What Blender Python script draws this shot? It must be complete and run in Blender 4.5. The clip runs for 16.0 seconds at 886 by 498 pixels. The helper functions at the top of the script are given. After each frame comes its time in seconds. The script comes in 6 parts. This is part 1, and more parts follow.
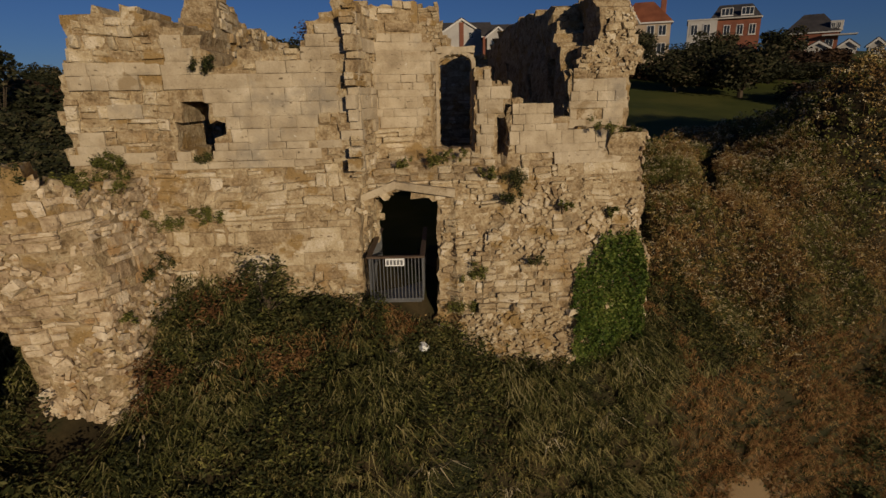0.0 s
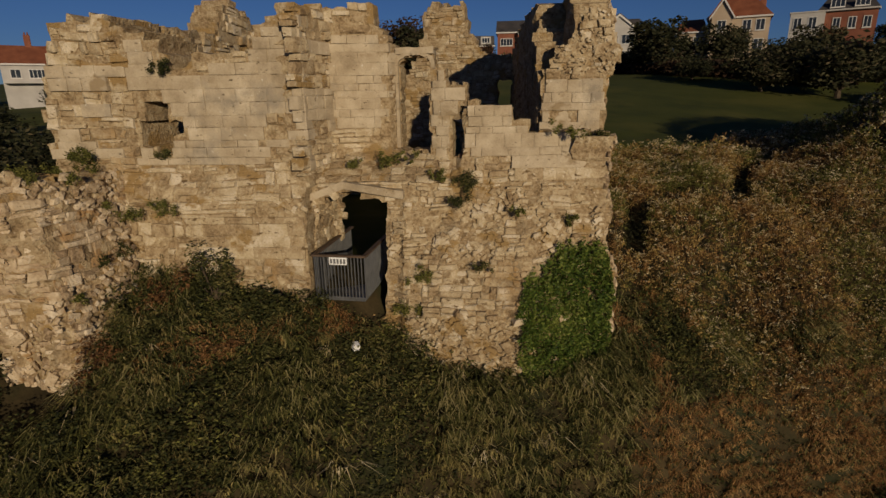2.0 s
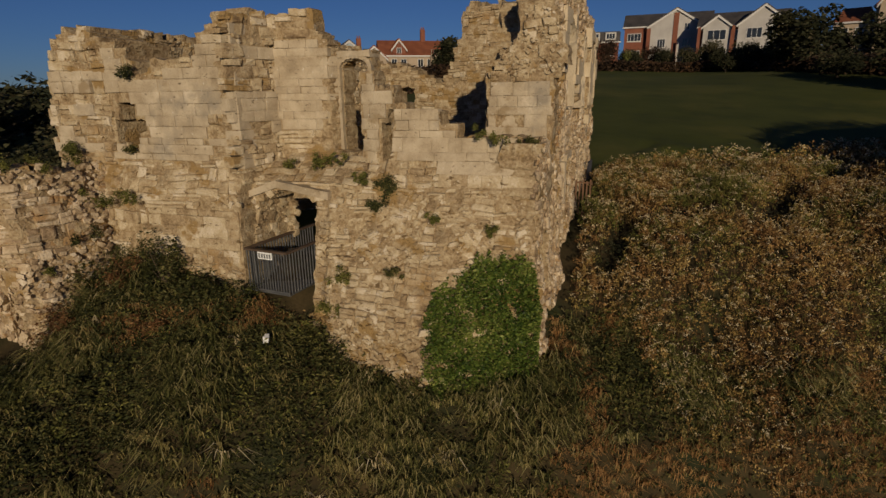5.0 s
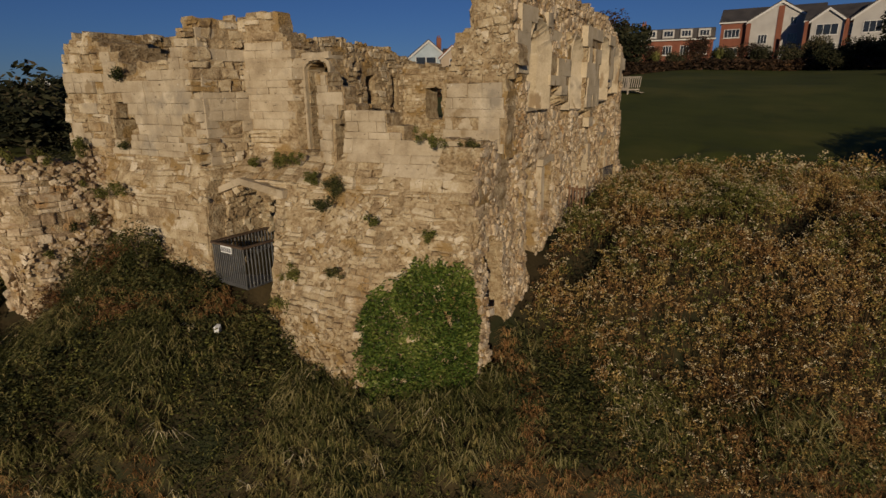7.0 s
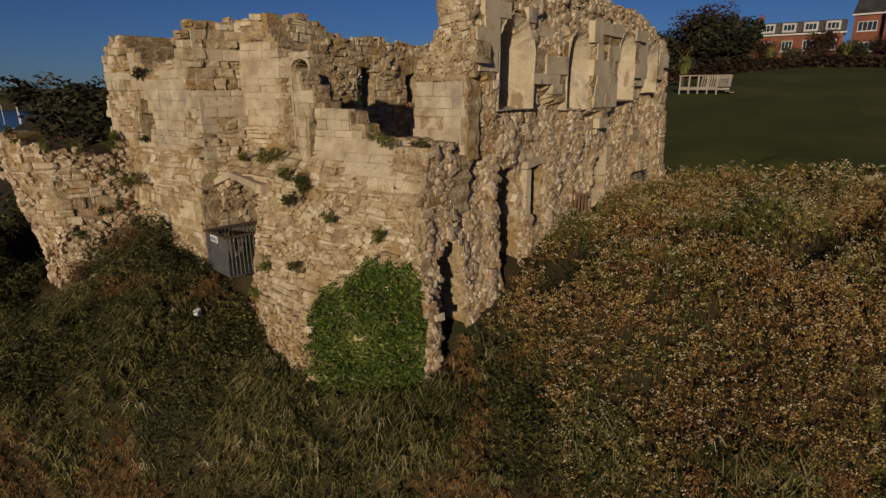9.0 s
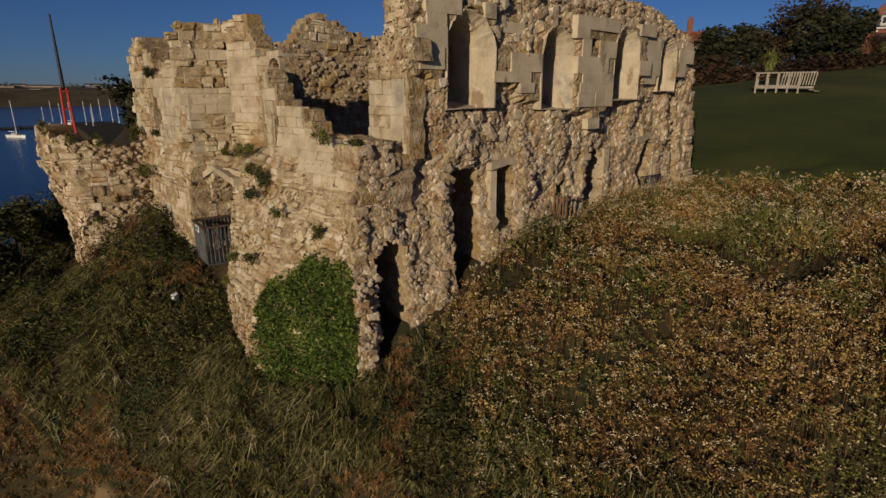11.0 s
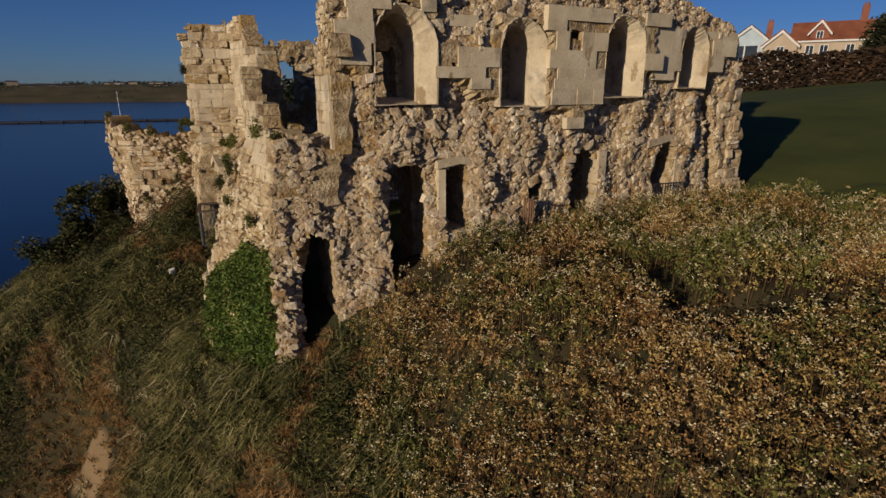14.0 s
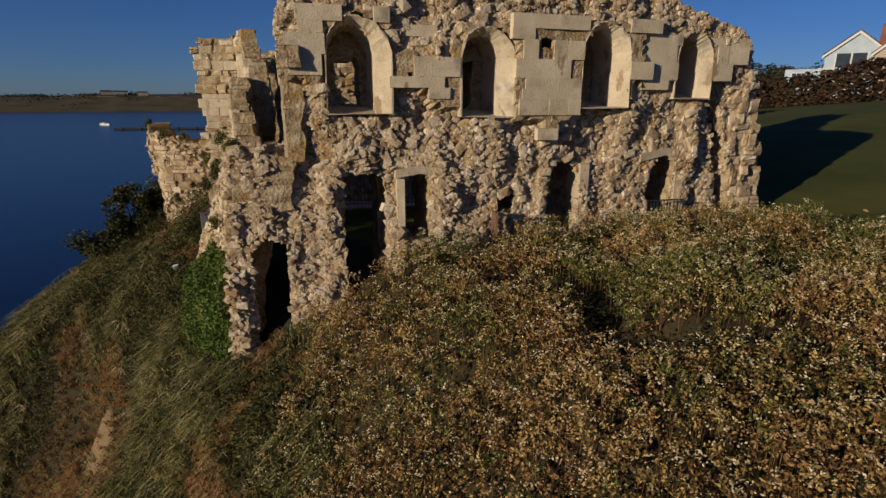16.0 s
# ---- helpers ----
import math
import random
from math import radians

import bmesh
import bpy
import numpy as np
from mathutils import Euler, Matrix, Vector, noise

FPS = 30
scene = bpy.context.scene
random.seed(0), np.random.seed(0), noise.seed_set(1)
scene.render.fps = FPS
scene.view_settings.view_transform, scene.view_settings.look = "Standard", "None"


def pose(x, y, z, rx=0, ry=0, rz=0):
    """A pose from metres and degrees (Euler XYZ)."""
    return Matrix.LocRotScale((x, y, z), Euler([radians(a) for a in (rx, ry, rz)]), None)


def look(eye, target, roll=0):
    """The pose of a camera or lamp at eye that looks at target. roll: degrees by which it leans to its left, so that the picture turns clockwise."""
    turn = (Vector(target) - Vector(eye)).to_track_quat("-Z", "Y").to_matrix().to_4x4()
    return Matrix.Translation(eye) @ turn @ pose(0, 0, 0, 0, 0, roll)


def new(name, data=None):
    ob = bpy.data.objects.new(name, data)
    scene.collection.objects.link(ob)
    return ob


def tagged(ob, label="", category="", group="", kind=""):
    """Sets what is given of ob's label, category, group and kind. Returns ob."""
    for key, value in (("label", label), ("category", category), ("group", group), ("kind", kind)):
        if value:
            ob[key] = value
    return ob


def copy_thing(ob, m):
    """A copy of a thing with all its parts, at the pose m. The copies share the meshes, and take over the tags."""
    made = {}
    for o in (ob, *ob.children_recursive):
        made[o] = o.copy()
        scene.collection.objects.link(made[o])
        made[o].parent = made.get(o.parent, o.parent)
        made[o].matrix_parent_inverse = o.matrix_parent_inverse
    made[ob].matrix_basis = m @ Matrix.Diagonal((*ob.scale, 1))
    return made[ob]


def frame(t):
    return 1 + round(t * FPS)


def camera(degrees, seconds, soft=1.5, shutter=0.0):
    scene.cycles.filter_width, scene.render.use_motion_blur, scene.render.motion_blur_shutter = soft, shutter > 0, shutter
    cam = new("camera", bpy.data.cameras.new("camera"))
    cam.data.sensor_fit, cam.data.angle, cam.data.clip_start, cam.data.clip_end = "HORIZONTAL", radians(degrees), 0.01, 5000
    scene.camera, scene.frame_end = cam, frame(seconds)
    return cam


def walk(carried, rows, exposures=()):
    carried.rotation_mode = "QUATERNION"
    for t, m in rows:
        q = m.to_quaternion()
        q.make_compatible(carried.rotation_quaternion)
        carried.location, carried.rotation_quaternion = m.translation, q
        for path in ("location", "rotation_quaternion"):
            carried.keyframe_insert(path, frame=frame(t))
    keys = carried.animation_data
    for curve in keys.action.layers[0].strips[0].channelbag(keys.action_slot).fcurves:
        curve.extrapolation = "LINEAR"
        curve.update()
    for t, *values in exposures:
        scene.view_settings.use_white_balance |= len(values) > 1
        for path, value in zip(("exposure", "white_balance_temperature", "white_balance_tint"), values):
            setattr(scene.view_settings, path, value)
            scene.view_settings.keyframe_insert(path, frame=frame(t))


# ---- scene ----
cam = camera(78.8, 16.0, 1.5)
METRES, EYE, TILT, LEAN, TURN = 27.2, 6.0, 0.0, 0.0, 0.0
ROWS = [
    (0.0, 0.0, 0.0, 0.0, -0.31, -16.02, 1.08),
    (0.5, 0.0328, 0.0019, -0.0003, 2.45, -16.02, 1.0),
    (1.0, 0.063, 0.0049, -0.0002, 4.94, -16.05, 0.93),
    (1.5, 0.0955, 0.0093, -0.0, 7.05, -16.06, 0.89),
    (2.0, 0.1254, 0.0147, 0.0006, 9.25, -16.04, 0.87),
    (2.5, 0.157, 0.0218, 0.001, 11.81, -16.05, 0.82),
    (3.0, 0.1859, 0.03, 0.0016, 14.04, -16.05, 0.79),
    (3.5, 0.2168, 0.04, 0.002, 16.5, -16.07, 0.76),
    (4.0, 0.2459, 0.0503, 0.0023, 18.66, -16.08, 0.73),
    (6.5, 0.3877, 0.1265, 0.0041, 31.07, -16.1, 0.5),
    (7.0, 0.4126, 0.1449, 0.0041, 33.27, -16.09, 0.45),
    (7.5, 0.4379, 0.1652, 0.0034, 36.28, -16.1, 0.37),
    (8.0, 0.4606, 0.1855, 0.0034, 38.78, -16.12, 0.31),
    (8.5, 0.4841, 0.2086, 0.0036, 41.5, -16.14, 0.28),
    (9.0, 0.5038, 0.2301, 0.0033, 44.23, -16.14, 0.23),
    (11.5, 0.5973, 0.356, 0.0033, 56.35, -16.37, 0.08),
    (12.0, 0.6121, 0.3829, 0.0031, 59.09, -16.41, 0.07),
    (12.5, 0.6248, 0.4084, 0.003, 61.48, -16.45, 0.04),
    (13.0, 0.6374, 0.4379, 0.003, 64.22, -16.49, -0.01),
    (13.5, 0.6487, 0.465, 0.0026, 66.46, -16.53, -0.03),
    (14.0, 0.6594, 0.4948, 0.0019, 68.75, -16.56, -0.05),
    (14.5, 0.6689, 0.5229, 0.0019, 70.65, -16.62, -0.08),
    (15.0, 0.6768, 0.5512, 0.0022, 72.87, -16.59, -0.1),
    (15.5, 0.6836, 0.58, 0.0019, 75.46, -16.13, -0.13),
    (16.0, 0.6894, 0.6123, 0.0013, 78.16, -15.53, -0.16),
]
walk(cam, [(t, pose(0, 0, EYE, TILT, LEAN, TURN) @ pose(METRES * x, METRES * y, METRES * z, 90 + pitch, roll, yaw)) for t, x, y, z, yaw, pitch, roll in ROWS],
     exposures=[(0.0, -0.1, 6350, 10), (7.0, -0.04, 6150, 10), (12.5, 0.3, 5900, 10), (16.0, 0.56, 5780, 10)])

# ---- world and sun ----
SUN_AZ = math.atan2(0.47, -0.883)          # the sun stands south-east, low
SUN_EL = radians(12.2)
world = bpy.data.worlds.new("sky")
scene.world = world
world.use_nodes = True
wn = world.node_tree.nodes
sky = wn.new("ShaderNodeTexSky")
sky.sky_type = "NISHITA"
sky.sun_disc = False
sky.sun_elevation = SUN_EL
sky.sun_rotation = SUN_AZ
sky.altitude = 1500
sky.air_density, sky.dust_density, sky.ozone_density = 1.0, 0.4, 4.0
wn["Background"].inputs["Strength"].default_value = 0.028
tint = wn.new("ShaderNodeMix")
tint.data_type, tint.blend_type = "RGBA", "MULTIPLY"
tint.inputs["Factor"].default_value = 1.0
tint.inputs["B"].default_value = (0.8, 0.92, 1.3, 1)
world.node_tree.links.new(sky.outputs[0], tint.inputs["A"])
world.node_tree.links.new(tint.outputs["Result"], wn["Background"].inputs["Color"])

sun_data = bpy.data.lights.new("sun", "SUN")
sun_data.energy, sun_data.angle, sun_data.color = 3.1, radians(0.6), (1.0, 0.8, 0.54)
sun = new("sun", sun_data)
to_sun = Vector((0.47, -0.883, 0)).normalized() * math.cos(SUN_EL) + Vector((0, 0, math.sin(SUN_EL)))
sun.matrix_world = look(to_sun * 60, (0, 0, 0))


# ---- materials ----
def material(name, stops, scale=3.0, fine=40.0, rough=0.9, bump=0.3, island=0.0, per_object=0.0, stain=None, stain_scale=0.5,
             stain_at=0.55, metal=0.0, gloss=0.2, through_light=0.0, mottle=0.35, spots=()):
    """stops: (position, colour) of the ramp; island and per_object: how far each piece's own shade moves the ramp."""
    m = bpy.data.materials.new(name)
    m.use_nodes = True
    nt = m.node_tree
    n, link = nt.nodes, nt.links.new
    bsdf = n["Principled BSDF"]
    bsdf.inputs["Roughness"].default_value = rough
    bsdf.inputs["Metallic"].default_value = metal
    bsdf.inputs["Specular IOR Level"].default_value = gloss
    geo = n.new("ShaderNodeNewGeometry")
    big = n.new("ShaderNodeTexNoise")
    big.inputs["Scale"].default_value, big.inputs["Detail"].default_value = scale, 6
    small = n.new("ShaderNodeTexNoise")
    small.inputs["Scale"].default_value, small.inputs["Detail"].default_value = fine, 4
    for t in (big, small):
        link(geo.outputs["Position"], t.inputs["Vector"])
    level = n.new("ShaderNodeMath")
    level.operation = "SUBTRACT"
    link(big.outputs["Fac"], level.inputs[0])
    level.inputs[1].default_value = mottle / 2 - 0.1
    mix = n.new("ShaderNodeMath")
    mix.operation = "MULTIPLY_ADD"
    link(small.outputs["Fac"], mix.inputs[0])
    mix.inputs[1].default_value = mottle
    link(level.outputs[0], mix.inputs[2])
    value = mix.outputs[0]
    for amount, socket in ((island, geo.outputs["Random Per Island"]),
                           (per_object, n.new("ShaderNodeObjectInfo").outputs["Random"] if per_object else None)):
        if amount:
            s = n.new("ShaderNodeMath")
            s.operation = "MULTIPLY_ADD"
            link(socket, s.inputs[0])
            s.inputs[1].default_value = amount
            link(value, s.inputs[2])
            o = n.new("ShaderNodeMath")
            o.operation = "SUBTRACT"
            link(s.outputs[0], o.inputs[0])
            o.inputs[1].default_value = amount / 2
            value = o.outputs[0]
    ramp = n.new("ShaderNodeValToRGB")
    while len(ramp.color_ramp.elements) < len(stops):
        ramp.color_ramp.elements.new(0.5)
    for e, (p, c) in zip(ramp.color_ramp.elements, stops):
        e.position, e.color = p, (*c, 1)
    link(value, ramp.inputs[0])
    colour = ramp.outputs[0]
    if stain:
        st = n.new("ShaderNodeTexNoise")
        st.inputs["Scale"].default_value, st.inputs["Detail"].default_value = stain_scale, 8
        st.inputs["Roughness"].default_value = 0.65
        link(geo.outputs["Position"], st.inputs["Vector"])
        edge = n.new("ShaderNodeMapRange")
        edge.inputs[1].default_value, edge.inputs[2].default_value = stain_at, stain_at + 0.12
        link(st.outputs["Fac"], edge.inputs[0])
        blend = n.new("ShaderNodeMix")
        blend.data_type = "RGBA"
        blend.inputs["B"].default_value = (*stain, 1)
        link(edge.outputs[0], blend.inputs["Factor"])
        link(colour, blend.inputs["A"])
        colour = blend.outputs["Result"]
    for spot, spot_scale, spot_at, stretch in spots:
        place = n.new("ShaderNodeMapping")
        place.inputs["Scale"].default_value = stretch
        link(geo.outputs["Position"], place.inputs["Vector"])
        sp = n.new("ShaderNodeTexNoise")
        sp.inputs["Scale"].default_value, sp.inputs["Detail"].default_value = spot_scale, 5
        sp.inputs["Roughness"].default_value = 0.6
        link(place.outputs[0], sp.inputs["Vector"])
        edge = n.new("ShaderNodeMapRange")
        edge.inputs[1].default_value, edge.inputs[2].default_value = spot_at, spot_at + 0.05
        link(sp.outputs["Fac"], edge.inputs[0])
        blend = n.new("ShaderNodeMix")
        blend.data_type = "RGBA"
        blend.inputs["B"].default_value = (*spot, 1)
        link(edge.outputs[0], blend.inputs["Factor"])
        link(colour, blend.inputs["A"])
        colour = blend.outputs["Result"]
    link(colour, bsdf.inputs["Base Color"])
    if bump:
        b = n.new("ShaderNodeBump")
        b.inputs["Strength"].default_value, b.inputs["Distance"].default_value = bump, 0.05
        link(value if not (island or per_object) else mix.outputs[0], b.inputs["Height"])
        link(b.outputs[0], bsdf.inputs["Normal"])
    if through_light:
        bsdf.inputs["Transmission Weight"].default_value = 0.0
        tr = n.new("ShaderNodeBsdfTranslucent")
        link(colour, tr.inputs["Color"])
        ms = n.new("ShaderNodeMixShader")
        ms.inputs[0].default_value = through_light
        link(bsdf.outputs[0], ms.inputs[1])
        link(tr.outputs[0], ms.inputs[2])
        link(ms.outputs[0], n["Material Output"].inputs["Surface"])
    return m


WALL_SPOTS = (((0.3, 0.2, 0.085), 0.9, 0.56, (1, 1, 1.4)), ((0.15, 0.1, 0.05), 4.2, 0.62, (1, 1, 2.0)), ((0.1, 0.085, 0.05), 12.0, 0.68, (1, 1, 1)),
              ((0.62, 0.55, 0.43), 7.0, 0.68, (1, 1, 1)), ((0.09, 0.065, 0.035), 24.0, 0.63, (1, 1, 1.5)), ((0.68, 0.6, 0.46), 20.0, 0.66, (1, 1, 1)))
BLOCK_SPOTS = (((0.31, 0.235, 0.14), 1.1, 0.62, (1, 1, 1.4)), ((0.15, 0.115, 0.07), 5.0, 0.64, (1, 1, 2.0)), ((0.58, 0.53, 0.43), 9.0, 0.66, (1, 1, 1)), ((0.11, 0.08, 0.05), 26.0, 0.66, (1, 1, 1.6)))
ASHLAR_STOPS = [(0.25, (0.25, 0.193, 0.122)), (0.5, (0.4, 0.322, 0.216)), (0.75, (0.51, 0.425, 0.3)), (0.98, (0.62, 0.535, 0.4))]
ASHLAR = material("dressed_limestone", ASHLAR_STOPS,
                  2.2, 22, 0.92, 0.7, per_object=0.15, stain=(0.3, 0.255, 0.19), stain_scale=0.7, stain_at=0.55, mottle=0.3, spots=BLOCK_SPOTS)
ASHLAR_JOINED = material("dressed_limestone_small", ASHLAR_STOPS, 2.2, 22, 0.92, 0.7, island=0.15, stain=(0.3, 0.255, 0.19), stain_scale=0.7, stain_at=0.55, mottle=0.3, spots=BLOCK_SPOTS)
RUBBLE_STOPS = [(0.2, (0.16, 0.106, 0.057)), (0.44, (0.335, 0.247, 0.142)), (0.68, (0.475, 0.382, 0.242)), (0.96, (0.62, 0.535, 0.405))]
RUBBLE = material("rubble_limestone", RUBBLE_STOPS, 3.0, 18, 0.95, 1.0, per_object=0.42, stain=(0.33, 0.21, 0.09), stain_scale=0.55, stain_at=0.56, mottle=0.55, spots=WALL_SPOTS)
RUBBLE_JOINED = material("rubble_limestone_small", RUBBLE_STOPS, 3.0, 18, 0.95, 1.0, island=0.42, stain=(0.33, 0.21, 0.09), stain_scale=0.55, stain_at=0.56, mottle=0.55,
                         spots=WALL_SPOTS)
MORTAR = material("lime_mortar_core", [(0.28, (0.14, 0.093, 0.047)), (0.5, (0.285, 0.203, 0.112)), (0.74, (0.42, 0.33, 0.2)), (0.97, (0.55, 0.46, 0.325))],
                  4.0, 16, 0.97, 1.0, stain=(0.2, 0.15, 0.09), stain_scale=1.1, stain_at=0.58, mottle=0.6, spots=WALL_SPOTS)
CORE_STOPS = [(0.2, (0.16, 0.106, 0.058)), (0.44, (0.38, 0.28, 0.173)), (0.68, (0.53, 0.42, 0.28)), (0.96, (0.68, 0.58, 0.437))]
CORE_SPOTS = (((0.36, 0.23, 0.11), 1.3, 0.6, (1, 1, 1.4)), ((0.17, 0.12, 0.075), 5.0, 0.63, (1, 1, 1)), ((0.66, 0.6, 0.5), 8.0, 0.66, (1, 1, 1)), ((0.1, 0.07, 0.045), 22.0, 0.63, (1, 1, 1)))
CORE = material("grey_core_rubble", CORE_STOPS, 3.0, 18, 0.95, 1.0, per_object=0.45, mottle=0.55, spots=CORE_SPOTS)
CORE_JOINED = material("grey_core_rubble_small", CORE_STOPS, 3.0, 18, 0.95, 1.0, island=0.45, mottle=0.55, spots=CORE_SPOTS)
PLASTER = material("smooth_window_stone", [(0.3, (0.365, 0.291, 0.194)), (0.55, (0.513, 0.422, 0.285)), (0.95, (0.661, 0.57, 0.422))],
                   1.5, 26, 0.9, 0.45, per_object=0.1, stain=(0.3, 0.25, 0.185), stain_scale=1.0, stain_at=0.54, mottle=0.55,
                   spots=(((0.3, 0.22, 0.13), 2.2, 0.62, (1, 1, 0.5)), ((0.2, 0.155, 0.1), 11.0, 0.66, (1, 1, 1)), ((0.6, 0.54, 0.43), 6.0, 0.68, (1, 1, 1))))
EARTH = material("bank_soil", [(0.3, (0.018, 0.014, 0.007)), (0.6, (0.04, 0.03, 0.013)), (1.0, (0.085, 0.06, 0.027))], 0.8, 12, 0.97, 0.8,
                 stain=(0.022, 0.026, 0.01), stain_scale=0.35, stain_at=0.5)
mask = EARTH.node_tree.nodes.new("ShaderNodeAttribute")
mask.attribute_name = "bare"
grit = EARTH.node_tree.nodes.new("ShaderNodeTexNoise")
grit.inputs["Scale"].default_value, grit.inputs["Detail"].default_value = 1.6, 8
shade = EARTH.node_tree.nodes.new("ShaderNodeValToRGB")
for e, p, c in zip(shade.color_ramp.elements, (0.35, 0.7), ((0.1, 0.055, 0.024, 1), (0.36, 0.27, 0.15, 1))):
    e.position, e.color = p, c
worn = EARTH.node_tree.nodes.new("ShaderNodeMath")
worn.operation = "MULTIPLY_ADD"
worn.inputs[1].default_value = 1.0
edge = EARTH.node_tree.nodes.new("ShaderNodeMapRange")
edge.inputs[1].default_value, edge.inputs[2].default_value = 0.85, 1.05
soil_mix = EARTH.node_tree.nodes.new("ShaderNodeMix")
soil_mix.data_type = "RGBA"
soil = EARTH.node_tree.nodes["Principled BSDF"].inputs["Base Color"]
join_up = EARTH.node_tree.links.new
join_up(soil.links[0].from_socket, soil_mix.inputs["A"])
join_up(grit.outputs["Fac"], worn.inputs[2])
join_up(mask.outputs["Fac"], worn.inputs[0])
join_up(worn.outputs[0], edge.inputs[0])
join_up(edge.outputs[0], soil_mix.inputs["Factor"])
join_up(grit.outputs["Fac"], shade.inputs[0])
join_up(shade.outputs[0], soil_mix.inputs["B"])
join_up(soil_mix.outputs["Result"], soil)
LAWN = material("mown_lawn", [(0.3, (0.036, 0.046, 0.007)), (0.6, (0.058, 0.068, 0.0095)), (1.0, (0.08, 0.087, 0.0145))], 0.3, 8, 0.95, 0.5,
                stain=(0.09, 0.09, 0.016), stain_scale=0.08, stain_at=0.5)
GRASS = material("long_grass", [(0.22, (0.014, 0.018, 0.006)), (0.48, (0.056, 0.06, 0.0155)), (0.7, (0.15, 0.143, 0.041)), (0.92, (0.38, 0.32, 0.145))],
                 0.5, 3, 0.8, 0, island=0.6, stain=(0.17, 0.1, 0.035), stain_scale=0.6, stain_at=0.64, through_light=0.12)
STRAW = material("straw_grass", [(0.2, (0.08, 0.07, 0.022)), (0.5, (0.2, 0.165, 0.055)), (1.0, (0.42, 0.34, 0.14))], 0.7, 3, 0.85, 0, island=0.6, through_light=0.12)
DRYGRASS = material("dry_russet_grass", [(0.2, (0.105, 0.044, 0.015)), (0.5, (0.29, 0.145, 0.049)), (1.0, (0.58, 0.365, 0.15))],
                    0.7, 3, 0.85, 0, island=0.6, through_light=0.12)
UMBEL = material("autumn_leaves", [(0.2, (0.05, 0.032, 0.01)), (0.45, (0.165, 0.105, 0.03)), (0.7, (0.33, 0.22, 0.066)), (1.0, (0.52, 0.375, 0.15))],
                 0.4, 2, 0.85, 0, island=0.7, stain=(0.19, 0.165, 0.04), stain_scale=0.22, stain_at=0.56, through_light=0.12)
DRYLEAF = material("russet_leaves", [(0.2, (0.07, 0.033, 0.012)), (0.5, (0.19, 0.1, 0.032)), (1.0, (0.4, 0.245, 0.095))],
                   0.4, 2, 0.85, 0, island=0.7, through_light=0.12)
OLIVE = material("olive_leaves", [(0.2, (0.045, 0.0495, 0.0108)), (0.5, (0.108, 0.113, 0.0252)), (1.0, (0.216, 0.198, 0.054))], 0.4, 2, 0.85, 0, island=0.7, through_light=0.12)
SEEDS = material("pale_seed_heads", [(0.3, (0.4, 0.31, 0.155)), (0.6, (0.58, 0.475, 0.275)), (1.0, (0.74, 0.64, 0.44))], 2, 10, 0.9, 0, island=0.5, through_light=0.12)
STEM = material("dry_stems", [(0.3, (0.06, 0.035, 0.015)), (1.0, (0.17, 0.1, 0.04))], 2, 10, 0.9, 0, island=0.4)
IVY = material("ivy_leaves", [(0.2, (0.016, 0.032, 0.007)), (0.5, (0.06, 0.098, 0.017)), (0.8, (0.135, 0.172, 0.032)), (1.0, (0.25, 0.265, 0.07))],
               1.2, 6, 0.5, 0, island=0.6, gloss=0.15, through_light=0.12)
BUSH = material("shrub_leaves", [(0.2, (0.012, 0.015, 0.005)), (0.5, (0.036, 0.042, 0.012)), (0.8, (0.085, 0.083, 0.025)), (1.0, (0.17, 0.145, 0.05))],
                1.0, 6, 0.7, 0, island=0.6, through_light=0.12)
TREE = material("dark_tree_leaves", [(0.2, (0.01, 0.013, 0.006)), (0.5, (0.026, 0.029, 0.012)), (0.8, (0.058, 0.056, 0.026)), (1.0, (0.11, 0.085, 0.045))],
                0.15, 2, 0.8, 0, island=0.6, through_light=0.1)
BARK = material("bark", [(0.3, (0.04, 0.03, 0.02)), (1.0, (0.12, 0.09, 0.06))], 3, 20, 0.95, 0.6)
SEA = material("sea_water", [(0.3, (0.004, 0.013, 0.038)), (1.0, (0.008, 0.02, 0.055))], 0.05, 1.2, 0.22, 0.25, gloss=0.35)
FARHILL = material("far_hills", [(0.3, (0.045, 0.042, 0.018)), (0.6, (0.1, 0.08, 0.034)), (1.0, (0.18, 0.125, 0.06))], 0.03, 0.4, 0.95, 0)
STEEL = material("galvanised_steel", [(0.3, (0.13, 0.135, 0.14)), (1.0, (0.26, 0.26, 0.26))], 4, 60, 0.5, 0.05, metal=0.7, gloss=0.5)
WHITE = material("white_painted_wall", [(0.3, (0.34, 0.32, 0.3)), (1.0, (0.5, 0.48, 0.45))], 0.6, 12, 0.8, 0.05)
BRICK = material("red_brickwork", [(0.3, (0.15, 0.0525, 0.0338)), (1.0, (0.27, 0.112, 0.0675))], 0.7, 14, 0.9, 0.2)
CREAM = material("cream_stone_wall", [(0.3, (0.32, 0.248, 0.176)), (1.0, (0.464, 0.376, 0.28))], 0.6, 12, 0.9, 0.1)
SLATE = material("slate_roof", [(0.3, (0.035, 0.033, 0.035)), (1.0, (0.1, 0.09, 0.085))], 0.7, 10, 0.7, 0.2)
TILE = material("red_tile_roof", [(0.3, (0.136, 0.044, 0.024)), (1.0, (0.304, 0.112, 0.056))], 0.7, 10, 0.85, 0.3)
PANE = material("window_glass", [(0.3, (0.015, 0.018, 0.022)), (1.0, (0.04, 0.045, 0.05))], 1, 5, 0.08, 0, gloss=0.6)
